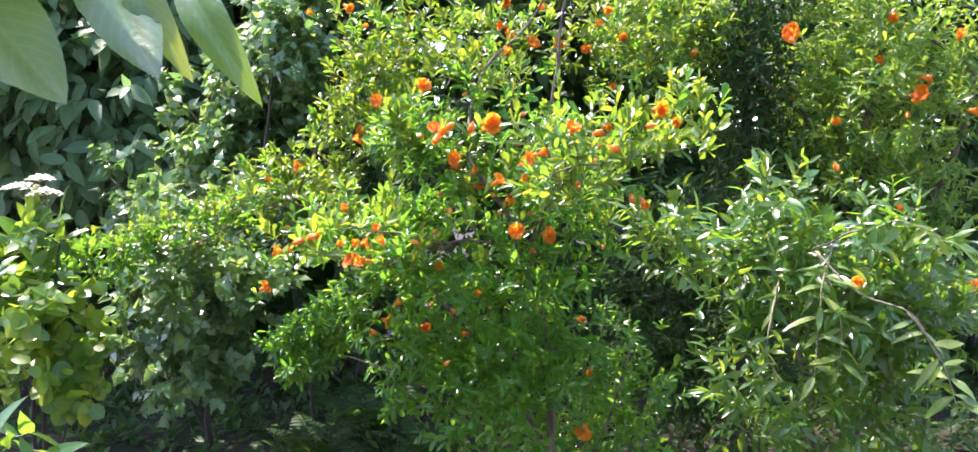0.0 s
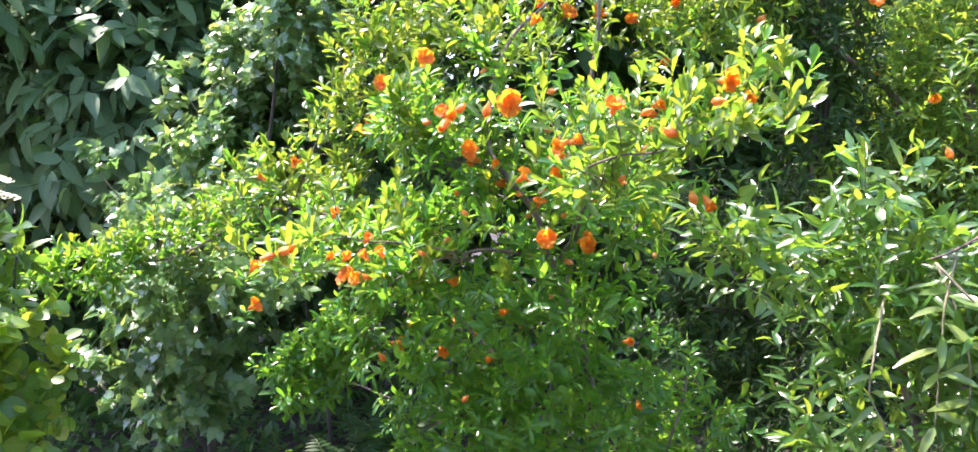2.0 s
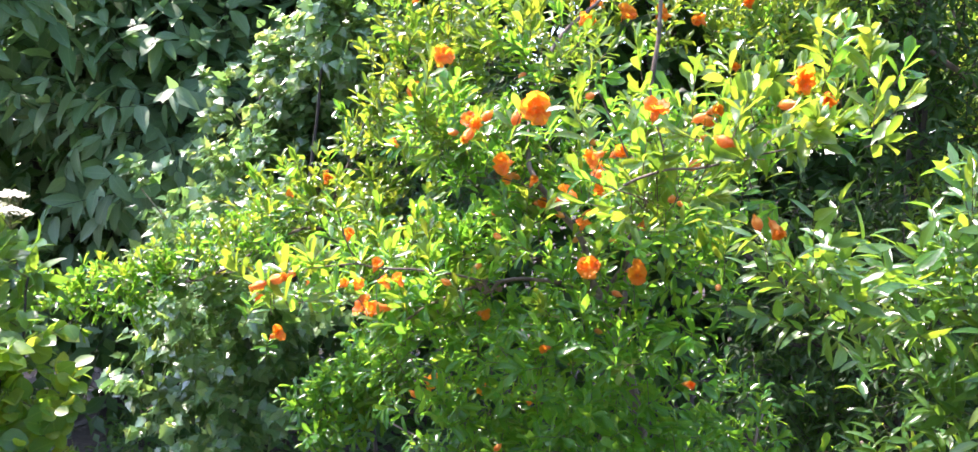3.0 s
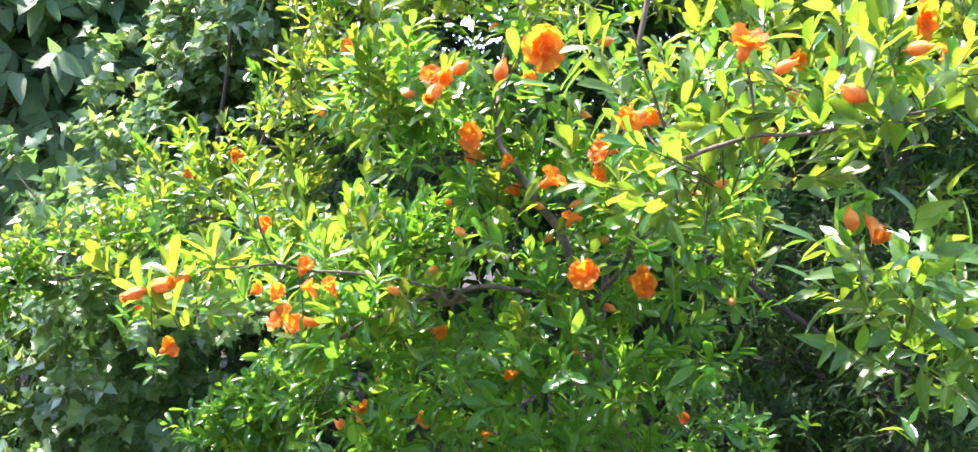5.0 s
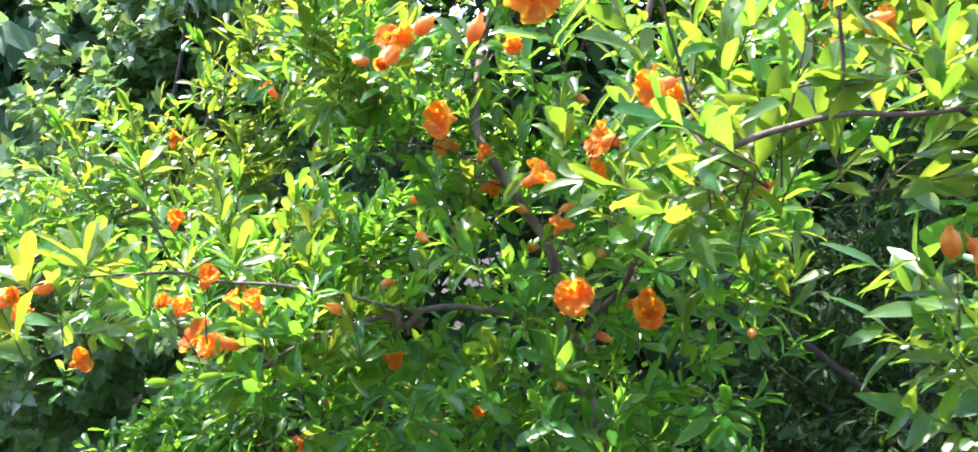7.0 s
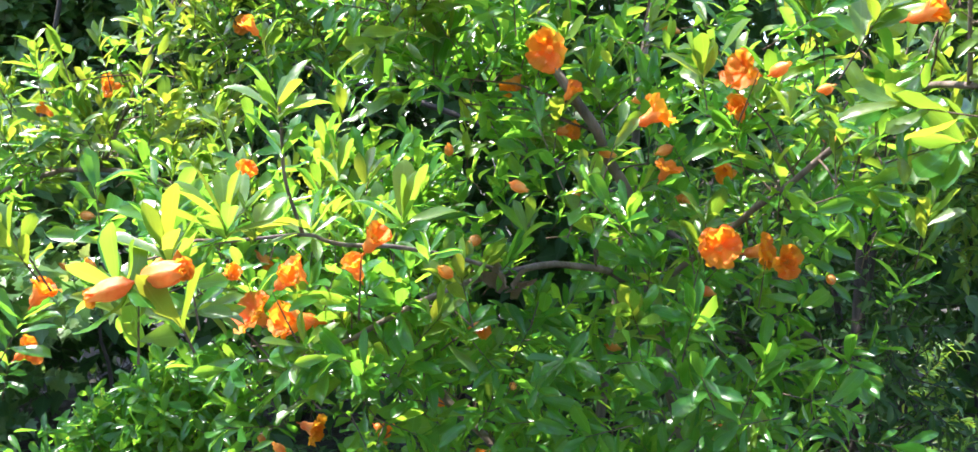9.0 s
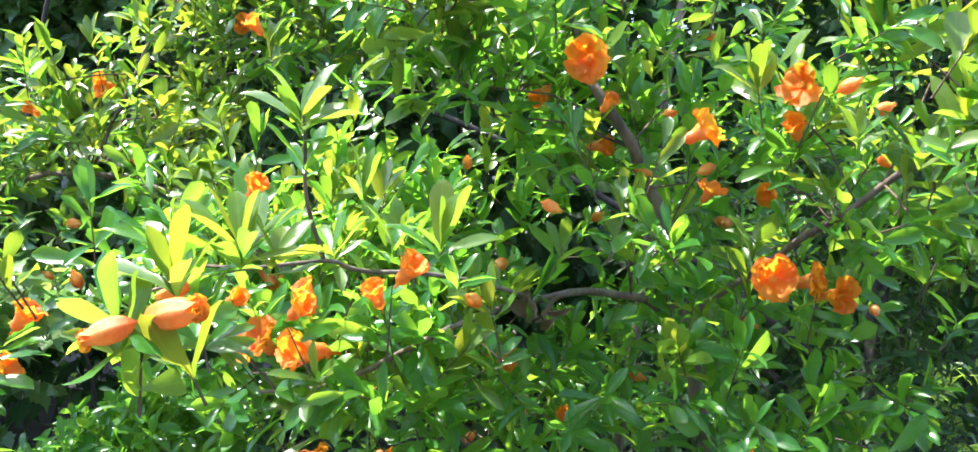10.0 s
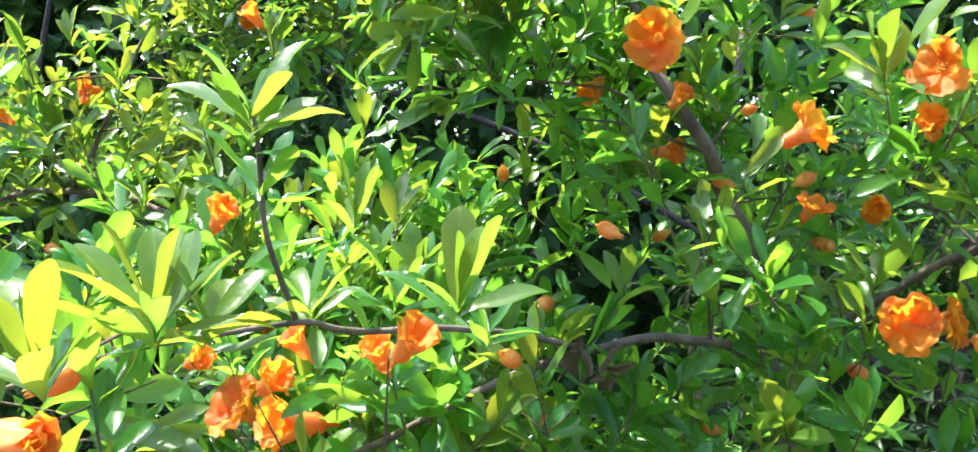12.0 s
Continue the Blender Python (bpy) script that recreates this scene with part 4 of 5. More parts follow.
bough(POM, "branch", [(0.10, 3.31, 0.55), (-0.2, 3.5, 0.95), (-0.5, 3.7, 1.2), (-0.9, 3.85, 1.38), (-1.4, 4.15, 1.2), (-1.72, 4.15, 1.12)], 0.0084, 0.0028)
bough(POM, "branch", [(-0.9, 3.85, 1.38), (-0.8, 3.9, 1.65), (-0.68, 3.95, 1.95)], 0.0037, 0.0022)
bough(POM, "branch", [(0.12, 3.34, 0.3), (0.3, 3.55, 0.6), (0.42, 3.7, 0.9)], 0.0065, 0.0028)
bough(POM, "branch", [(0.10, 3.31, 0.45), (-0.35, 3.45, 0.75), (-0.8, 3.85, 0.82)], 0.0056, 0.0022)
bough(POM, "trunk", [(0.0, 3.5, -0.05), (-0.05, 3.5, 0.6), (0.05, 3.6, 1.3), (0.12, 3.7, 1.9), (0.2, 3.85, 2.5)], 0.0121, 0.0045)
shrub = thing("pomegranate_shrub", None, "sunlit pomegranate shrub with glossy green leaves and orange-red blossoms", "shrub", "pomegranate shrubs")
plant_out(POM, shrub, OBLONG, M_POM, M_TWIG, 5, 0.0445, 0.082, 11, 60, lambda p: p[:, 1] + 0.4 * np.abs(p[:, 0] + 0.1), (76, 42), 0.08, 0.46, (-0.15, -0.30, 0.65), 0.62, (M_YOUNG_LIT, 0.72))
# upright new shoots along the outer bough, in the sunlit copy of the leaf
plant_out(SPRAY, shrub, OVATE, M_YOUNG_LIT, M_TWIG, 4, 0.040, 0.062, 21, 0, None, (52, 18), -0.25, 0.42, (-0.35, -0.1, 0.6), 0.7)
set_blossoms(POM, shrub, 5)



def rosette(root, at, axis, count, size, seed, spread=(8, 62), material=None):
    """A whorl of new leaves at a shoot's tip, mostly sunlit copies, the inner ones upright, the outer ones wider open.
    """
    rng = random.Random(seed)
    axis = Vector(axis).normalized()
    a = axis.orthogonal().normalized()
    b = axis.cross(a)
    for k in range(count):
        f = (k + 0.5) / count
        g, tip = 2.4 * k + rng.uniform(-.25, .25), radians(spread[0] + (spread[1] - spread[0]) * f + rng.uniform(-8, 8))
        out = a * math.cos(g) + b * math.sin(g)
        d = (axis * math.cos(tip) + out * math.sin(tip)).normalized()
        n = (axis * math.sin(tip) - out * math.cos(tip) + Vector([rng.uniform(-.35, .35) for _ in range(3)]))
        n = (n - d * n.dot(d)).normalized()
        long = size * rng.uniform(0.72, 1.12) * (1.05 - 0.25 * abs(f - 0.5))
        m = Matrix.Identity(4)
        for col, vec in enumerate((d.cross(n) * rng.uniform(0.68, 0.98), d, n)):
            for row in range(3):
                m[row][col] = vec[row] * long
        m.translation = Vector(at) - axis * (0.012 * f)
        mat = material or (M_POM if rng.random() < 0.3 else M_YOUNG_LIT)
        part("leaf", rng.choice(ROSETTE_LEAVES[mat]), mat, root).matrix_basis = m


ROSETTE_LEAVES = {}
for mat in (M_YOUNG_LIT, M_POM):
    ROSETTE_LEAVES[mat] = [array_mesh("leaf", *(lambda q: (q[0], [q[1]], q[2]))(leaf_form([(0, .016), (.12, .05), (.28, .10), (.45, .142), (.62, .172), (.78, .175), (.9, .125), (.97, .06), (1, .012)], f, c, w)))
                           for f, c, w in ((.30, .12, .012), (.45, .28, .018), (.25, -.10, .016), (.4, .45, .02))]
    for me in ROSETTE_LEAVES[mat]:
        me.materials.append(mat)
rosette(shrub, (-0.534, 2.722, 1.358), (-0.05, 0.05, 1.0), 13, 0.058, 1, (5, 70))
rosette(shrub, (-0.512, 2.735, 1.352), (0.35, -0.1, 1.0), 6, 0.045, 2)
rosette(shrub, (-0.572, 2.680, 1.342), (-0.25, 0.0, 1.0), 9, 0.056, 3, (5, 55))
rosette(shrub, (-0.389, 2.765, 1.366), (0.15, -0.1, 1.0), 7, 0.052, 4, (5, 60))
rosette(shrub, (-0.497, 2.765, 1.458), (0.12, -0.12, 1.0), 9, 0.050, 5, (12, 75))
rosette(shrub, (-0.496, 2.770, 1.450), (0.25, 0.1, 1.0), 6, 0.044, 15, (20, 70), M_POM)
rosette(shrub, (-0.495, 2.785, 1.425), (0.0, 0.0, 1.0), 4, 0.040, 6, (35, 65), M_POM)
rosette(shrub, (-0.447, 2.883, 1.400), (0.10, 0.0, 1.0), 5, 0.050, 7, (4, 45))
rosette(shrub, (-0.420, 2.860, 1.352), (0.15, -0.1, 0.9), 7, 0.046, 8, (15, 70), M_POM)
rosette(shrub, (-0.470, 2.835, 1.350), (-0.1, -0.2, 0.8), 8, 0.046, 9, (20, 75))
rosette(shrub, (-0.598, 2.640, 1.322), (-0.55, 0.1, 0.75), 7, 0.050, 10, (10, 60), M_POM)
rosette(shrub, (-0.590, 2.625, 1.316), (0.0, -0.3, -0.8), 3, 0.050, 11, (15, 60), M_POM)
rosette(shrub, (-0.480, 3.010, 1.205), (-0.4, -0.3, 0.5), 9, 0.050, 12, (20, 85))
rosette(shrub, (-0.350, 2.960, 1.315), (0.1, -0.2, 0.9), 7, 0.046, 13, (15, 70), M_POM)
rosette(shrub, (-0.300, 3.020, 1.225), (0.1, -0.4, 0.6), 7, 0.048, 14, (20, 80), M_POM)

# new growth, mostly in the sunlit leaf colour, that stands along the outer bough
for k, (x, y, z, n, long) in enumerate(((0.085, 2.615, 1.510, 8, .046), (0.105, 2.560, 1.525, 8, .050), (0.060, 2.500, 1.510, 6, .042), (0.135, 2.460, 1.525, 8, .050), (0.165, 2.425, 1.530, 8, .054), (0.195, 2.400, 1.532, 7, .052),
                                        (0.225, 2.400, 1.540, 8, .056), (0.260, 2.390, 1.545, 8, .054), (0.295, 2.400, 1.555, 8, .056), (0.330, 2.430, 1.565, 9, .056), (0.250, 2.500, 1.570, 9, .054), (0.300, 2.520, 1.580, 9, .054),
                                        (0.170, 2.520, 1.560, 8, .052), (0.215, 2.460, 1.575, 8, .050), (0.360, 2.500, 1.600, 9, .054), (0.120, 2.640, 1.560, 8, .048), (0.050, 2.660, 1.580, 8, .046), (0.000, 2.700, 1.600, 8, .046),
                                        (0.280, 2.430, 1.515, 7, .052), (0.235, 2.370, 1.505, 6, .050), (0.400, 2.560, 1.640, 9, .052), (0.340, 2.600, 1.640, 9, .052))):
    rosette(shrub, (x, y, z), (0.15 * math.sin(5 * k), -0.1, 1.0), n - 1, 0.80 * long, 40 + k, (4, 52))

# sunlit-coloured new leaves round the fork of the outer bough and above the middle of the shrub
for k, (x, y, z) in enumerate(((0.06, 2.86, 1.455), (0.10, 2.90, 1.435), (0.13, 2.85, 1.500), (0.15, 2.95, 1.475), (0.03, 2.92, 1.475), (0.10, 2.80, 1.420), (0.17, 2.88, 1.430), (0.05, 2.78, 1.500), (0.18, 2.80, 1.460),
                               (-0.11, 3.15, 1.550), (-0.05, 3.10, 1.565), (-0.16, 3.20, 1.580), (0.02, 3.05, 1.540), (-0.22, 3.15, 1.600))):
    rosette(shrub, (x, y, z), (0.2 * math.sin(4 * k), -0.2, 1.0), 6, 0.042, 80 + k, (6, 66))

# a withered tuft caught in the fork of the shrub
for k in range(9):
    rng = random.Random(300 + k)
    form = leaf_form([(0, .05), (.2, .16), (.5, .24), (.8, .16), (1, .03)], rng.uniform(.5, 1.1), rng.uniform(.3, .7), .06)
    m = Matrix.Translation((-0.244 + rng.uniform(-.022, .022), 3.07 + rng.uniform(-.02, .02), 1.277 + rng.uniform(-.02, .02))) @ Euler([rng.uniform(0, 6.3) for _ in range(3)]).to_matrix().to_4x4()
    part("withered_leaf", array_mesh("withered_leaf", form[0], [form[1]], form[2]), M_DRY, shrub, "dry curled brown leaf").matrix_basis = m @ Matrix.Scale(rng.uniform(.022, .04), 4)

# -------- second pomegranate behind, mostly shaded
bough(REAR, "trunk", [(1.36, 4.3, -0.05), (1.38, 4.25, 0.4), (1.43, 4.2, 0.9), (1.42, 4.2, 1.6), (1.46, 4.2, 2.0), (1.52, 4.25, 2.6)], 0.03, 0.012)
bough(REAR, "trunk", [(1.45, 4.35, -0.05), (1.5, 4.3, 0.6), (1.62, 4.2, 1.2), (1.8, 4.05, 1.85), (1.57, 4.0, 2.06)], 0.026, 0.007)
bough(REAR, "branch", [(1.42, 4.2, 1.2), (1.25, 4.4, 1.7), (1.1, 4.5, 2.1)], 0.014, 0.005)
bough(REAR, "branch", [(1.42, 4.2, 1.5), (1.0, 4.25, 1.9), (0.55, 4.2, 2.2)], 0.013, 0.004)
rear = thing("pomegranate_shrub", None, "tall shaded pomegranate shrub with scattered red blossoms", "shrub", "pomegranate shrubs")
plant_out(REAR, rear, FINE, M_REAR, M_TWIG, 6, 0.045, 0.10, 12)
set_blossoms(REAR, rear, 6, 1.3)

# -------- lance-leaved shrub with drooping sprays
bough(PEACH, "trunk", [(0.95, 3.15, -0.05), (0.93, 3.1, 0.4), (0.85, 3.0, 0.9), (0.75, 2.95, 1.2)], 0.02, 0.007)
bough(PEACH, "branch", [(0.93, 3.1, 0.5), (1.1, 2.9, 1.0), (0.98, 2.75, 1.33), (0.78, 2.70, 1.30)], 0.007, 0.0025)
bough(PEACH, "shoot", [(0.775, 2.66, 1.296), (0.869, 2.60, 1.193), (0.99, 2.56, 1.142), (1.073, 2.56, 1.012)], 0.0030, 0.0018)
bough(PEACH, "branch", [(0.93, 3.1, 0.4), (0.7, 3.1, 0.7), (0.55, 3.1, 0.95)], 0.009, 0.003)
peach = thing("lance_leaved_shrub", None, "bushy green shrub with long narrow drooping leaves", "shrub")
plant_out(PEACH, peach, LANCE, M_PEACH, M_GREEN_TWIG, 6, 0.060, 0.15, 13, 200, lambda p: p[:, 1] + 0.3 * np.abs(p[:, 0] - 0.8), (60, 25), 0.25, 0.5, (-0.06, -0.35, 0.6))


def hanging_spray(root, line, count, size, seed):
    """A drooping pale shoot with long narrow leaves that hang to both sides."""
    rng = random.Random(seed)
    shoot = part("shoot", limb_mesh("shoot", line, 0.0032, 0.0014, 6), M_PALE, root)
    path = smooth_line(line, 12)
    blade = [array_mesh("leaf", f[0], [f[1]], f[2]) for f in LANCE]
    for k in range(count):
        c = path[int(min(1, 0.12 + 0.88 * k / (count - 1) + rng.uniform(-0.05, 0.05)) * (len(path) - 1))]
        side = 1 if k % 2 else -1
        d = Vector((side * rng.uniform(0.3, 1.0) + rng.uniform(-0.35, 0.35), rng.uniform(-0.8, 0.3), rng.uniform(-0.9, 0.15))).normalized()
        n = Vector((rng.uniform(-0.4, 0.3), rng.uniform(-0.9, -0.2), rng.uniform(0.4, 1.0)))
        n = (n - d * n.dot(d)).normalized()
        long = size * rng.uniform(0.7, 1.2)
        m = Matrix.Identity(4)
        for col, vec in enumerate((d.cross(n) * rng.uniform(0.8, 1.1), d, n)):
            for row in range(3):
                m[row][col] = vec[row] * long
        m.translation = c
        part("leaf", rng.choice(blade), M_HANG, shoot).matrix_basis = m


hanging_spray(peach, [(0.84, 2.72, 1.30), (0.80, 2.66, 1.22), (0.786, 2.65, 1.12), (0.775, 2.65, 0.96)], 13, 0.088, 1)
hanging_spray(peach, [(0.80, 2.72, 1.29), (0.84, 2.68, 1.16), (0.85, 2.66, 1.04), (0.84, 2.66, 0.98)], 9, 0.082, 2)
hanging_spray(peach, [(0.99, 2.58, 1.143), (1.05, 2.57, 1.06), (1.09, 2.57, 0.98), (1.12, 2.57, 0.90)], 12, 0.088, 3)
hanging_spray(peach, [(0.72, 2.80, 1.22), (0.68, 2.72, 1.12), (0.66, 2.70, 1.02), (0.70, 2.70, 0.93)], 9, 0.075, 4)
hanging_spray(peach, [(0.92, 2.80, 1.33), (1.0, 2.74, 1.37), (1.06, 2.70, 1.36), (1.12, 2.68, 1.33)], 14, 0.080, 5)
hanging_spray(peach, [(0.62, 3.0, 1.28), (0.56, 2.92, 1.33), (0.52, 2.88, 1.34), (0.47, 2.86, 1.31)], 10, 0.070, 6)

# -------- climber over the shaded bank
bough(VINE, "stem", [(-1.6, 4.9, -0.05), (-1.55, 4.8, 0.6), (-1.6, 5.0, 1.3), (-1.65, 5.2, 2.0)], 0.02, 0.006)
bough(VINE, "stem", [(-1.55, 4.8, 0.5), (-1.3, 4.7, 1.2), (-1.18, 4.7, 2.1)], 0.014, 0.005)
bough(VINE, "stem", [(-1.6, 4.9, 0.2), (-1.9, 4.95, 0.8), (-2.05, 5.0, 1.4)], 0.012, 0.004)
bough(VINE, "stem", [(-1.1, 5.2, -0.05), (-1.14, 5.15, 0.5), (-1.2, 5.0, 1.0)], 0.012, 0.004)
bough(VINE, "shoot", [(-1.939, 4.950, 1.292), (-2.028, 4.900, 1.434), (-2.090, 4.880, 1.521)], 0.004, 0.002)
bough(VINE, "shoot", [(-1.646, 5.200, 1.677), (-1.726, 5.100, 1.825), (-1.827, 5.050, 1.943)], 0.004, 0.002)
bough(VINE, "shoot", [(-1.712, 5.100, 1.722), (-1.791, 5.050, 1.778), (-1.870, 5.000, 1.782)], 0.0035, 0.002)
for tip in ((-2.075, 4.880, 1.503), (-1.821, 5.050, 1.927), (-1.853, 5.000, 1.782)):
    clump(VINE, *tip, 0.02, 0.02, 0.03, 3)
vine = thing("climbing_vine", None, "dense climber with lobed dark leaves, pale where the sun glances", "climber")
plant_out(VINE, vine, LOBED, M_VINE, M_GREEN_TWIG, 6, 0.052, 0.16, 14, 200, lambda p: p[:, 1], (80, 45), 0.35, 0.62, (-0.3, -0.75, 1.0))

# -------- plants at the shaded edge
bough(LEFTB, "stem", [(-1.7, 3.45, -0.05), (-1.68, 3.38, 0.5), (-1.62, 3.3, 1.0)], 0.012, 0.004)
bough(LEFTB, "stem", [(-1.68, 3.38, 0.4), (-1.58, 3.36, 0.65), (-1.52, 3.35, 0.85)], 0.007, 0.003)
broad = thing("round_leaved_shrub", None, "small shrub with round yellow-green leaves, some yellowing", "shrub")
plant_out(LEFTB, broad, OVAL, M_BROAD, M_GREEN_TWIG, 4, 0.06, 0.12, 15, 120, lambda p: p[:, 1], (75, 40), 0.3)
bough(LEFTW, "stem", [(-1.82, 3.6, -0.05), (-1.8, 3.55, 0.7), (-1.77, 3.5, 1.42)], 0.010, 0.004)
bough(LEFTW, "stem", [(-1.8, 3.55, 0.6), (-1.7, 3.5, 1.0), (-1.66, 3.48, 1.25)], 0.006, 0.003)
white = thing("tall_herb", None, "tall herb with lance leaves topped by white florets", "plant")
plant_out(LEFTW, white, LEAFLET, M_PEACH, M_GREEN_TWIG, 4, 0.085, 0.09, 16, 100, lambda p: p[:, 1], (60, 25), 0.15)
# white flat-topped flower heads on the herb


def flower_head(root, x, y, z, wide, seed):
    rng = random.Random(seed)
    verts, faces, stalks = [], [], []
    for k in range(70):
        g, r = k * 2.4, wide * math.sqrt(k / 70)
        c = Vector((x + r * math.cos(g), y + r * math.sin(g), z + 0.2 * wide - 0.35 * r * r / wide + rng.uniform(-.004, .004)))
        tilt = Euler((rng.uniform(-.6, .6), rng.uniform(-.6, .6), rng.uniform(0, 6))).to_matrix()
        first = len(verts)
        verts.append(tuple(c))
        for m in range(10):
            rr = (0.009 if m % 2 else 0.005) * rng.uniform(.85, 1.15)
            verts.append(tuple(c + tilt @ Vector((rr * math.cos(m * .628), rr * math.sin(m * .628), 0.0015))))
        faces += [(first, first + 1 + m, first + 1 + (m + 1) % 10) for m in range(10)]
        if k % 5 == 0:
            stalks.append(tuple(c))
    head = part("flower_head", array_mesh("flower_head", np.array(verts), [np.array(faces)], smooth=False), M_WHITE, root, "white flat-topped flower head")
    b = np.array(stalks)
    part("stalks", rods_mesh("stalks", np.tile((x, y, z - 0.05), (len(b), 1)), b, np.full(len(b), .0012), np.full(len(b), .0008)), M_GREEN_TWIG, head)["kind"] = "stuff"


flower_head(white, -1.80, 3.50, 1.455, 0.07, 1)
flower_head(white, -1.70, 3.47, 1.435, 0.06, 2)
flower_head(white, -1.75, 3.54, 1.485, 0.05, 3)

bough(LEFTF, "stem", [(-1.6, 2.95, -0.05), (-1.6, 2.92, 0.4), (-1.58, 2.9, 0.72)], 0.006, 0.003)
fern = thing("broad_bladed_plant", None, "low plant with long arching pale green blades", "plant")
plant_out(LEFTF, fern, LANCE, M_PEACH, M_GREEN_TWIG, 3, 0.17, 0.10, 17, 40, lambda p: p[:, 1], (80, 55), 0.3)


# -------- trees behind
def crown_tree(name, label, root, height, trunk_r, crowns, forms, material, size, seed, pinnate=True, pairs=4):
    """A tree with a tapered trunk, a limb into each part of its crown, and shoots of leaflets."""
    rng = np.random.default_rng(seed)
    tree = thing(name, None, label, "tree", "trees behind the shrubs")
    x, y = root
    lean = rng.normal(size=2) * 0.1
    top = (x + lean[0], y + lean[1], height)
    spine = [(x, y, -0.1), (x + lean[0] * .3, y + lean[1] * .2, height * .35), (x + lean[0] * .6, y + lean[1] * .8, height * .7), top]
    part("trunk", limb_mesh("trunk", spine, trunk_r, trunk_r * 0.3, 12), M_SHADE_BARK, tree)
    at, way, far = [], [], []
    for cx, cy, cz, rx, ry, rz, n in crowns:
        c = np.array((cx, cy, cz))
        k = min(max((cz - rz - 0.3) / height, 0.15), 0.9)
        q = smooth_line(spine)[int(k * (len(smooth_line(spine)) - 1))]
        part("limb", limb_mesh("limb", [tuple(q), tuple((Vector(q) + Vector(c)) / 2 + Vector((0, 0, 0.15))), tuple(c)], trunk_r * .4, 0.008), M_SHADE_BARK, tree)
        u = unit(rng.normal(size=(n, 3)))
        at.append(c + u * (rx, ry, rz) * rng.random((n, 1)) ** 0.4)
        way.append(unit(0.5 * u + rng.normal(size=(n, 3)) * 0.5 + (0, 0, 0.15)))
        far.append(size * 3 * rng.uniform(0.7, 1.3, n))
    at, way, far = np.concatenate(at), np.concatenate(way), np.concatenate(far)
    base, along, face, length = leaves_on(rng, at, way, far, pairs, size, (75, 35), 0.45, 0.3)
    kind, stretch = rng.integers(0, len(forms), len(base)), rng.uniform(.85, 1.2, len(base))
    part("crown", leaves_mesh("crown", forms, kind, base, along, face, length, stretch), material, tree)["kind"] = "stuff"
    part("brushwood", rods_mesh("brushwood", at, at + way * far[:, None], np.full(len(at), .0022), np.full(len(at), .001)), M_SHADE_BARK, tree)["kind"] = "stuff"
    return tree


# crowns at x -3.4 and y 6.25 are unseen, added to shade the ground
crown_tree("walnut_tree", "dark walnut tree with large compound leaves in shade, two unseen crowns added to block sun", (-3.4, 6.9), 5.2, 0.11,
           [(-2.9, 6.4, 2.2, .9, .4, .7, 260), (-2.0, 6.8, 2.8, 1.0, .5, .6, 240), (-3.9, 6.5, 2.0, .8, .4, .9, 170), (-2.7, 7.2, 3.6, 1.3, .7, .6, 180),
            (-3.2, 7.0, 1.1, .9, .4, .6, 130), (-3.4, 5.4, 2.7, .5, .45, .6, 120), (-1.6, 7.6, 3.6, 1.2, .8, .7, 200), (-2.5, 6.0, 1.9, .45, .25, .5, 110), (-1.6, 6.25, 3.2, .9, .45, .25, 170)], LEAFLET, M_WALNUT, 0.165, 31)
# crowns above 2.8 m are unseen, added to shade the rear and the hollow
crown_tree("shade_tree", "slim tree with bark and fine foliage darkened for shade, unseen upper crowns added", (0.95, 4.45), 5.2, 0.026,
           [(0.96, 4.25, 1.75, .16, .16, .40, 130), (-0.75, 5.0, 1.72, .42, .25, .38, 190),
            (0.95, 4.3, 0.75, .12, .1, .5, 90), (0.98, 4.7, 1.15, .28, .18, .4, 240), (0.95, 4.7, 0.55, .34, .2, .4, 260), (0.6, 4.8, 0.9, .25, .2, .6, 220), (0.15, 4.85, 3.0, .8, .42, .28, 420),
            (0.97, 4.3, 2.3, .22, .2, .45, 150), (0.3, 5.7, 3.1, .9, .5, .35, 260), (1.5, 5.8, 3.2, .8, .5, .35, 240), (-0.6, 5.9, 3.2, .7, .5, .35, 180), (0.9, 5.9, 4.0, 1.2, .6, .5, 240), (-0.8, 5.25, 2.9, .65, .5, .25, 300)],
           FINE, M_SHADE_LEAF, 0.05, 32)
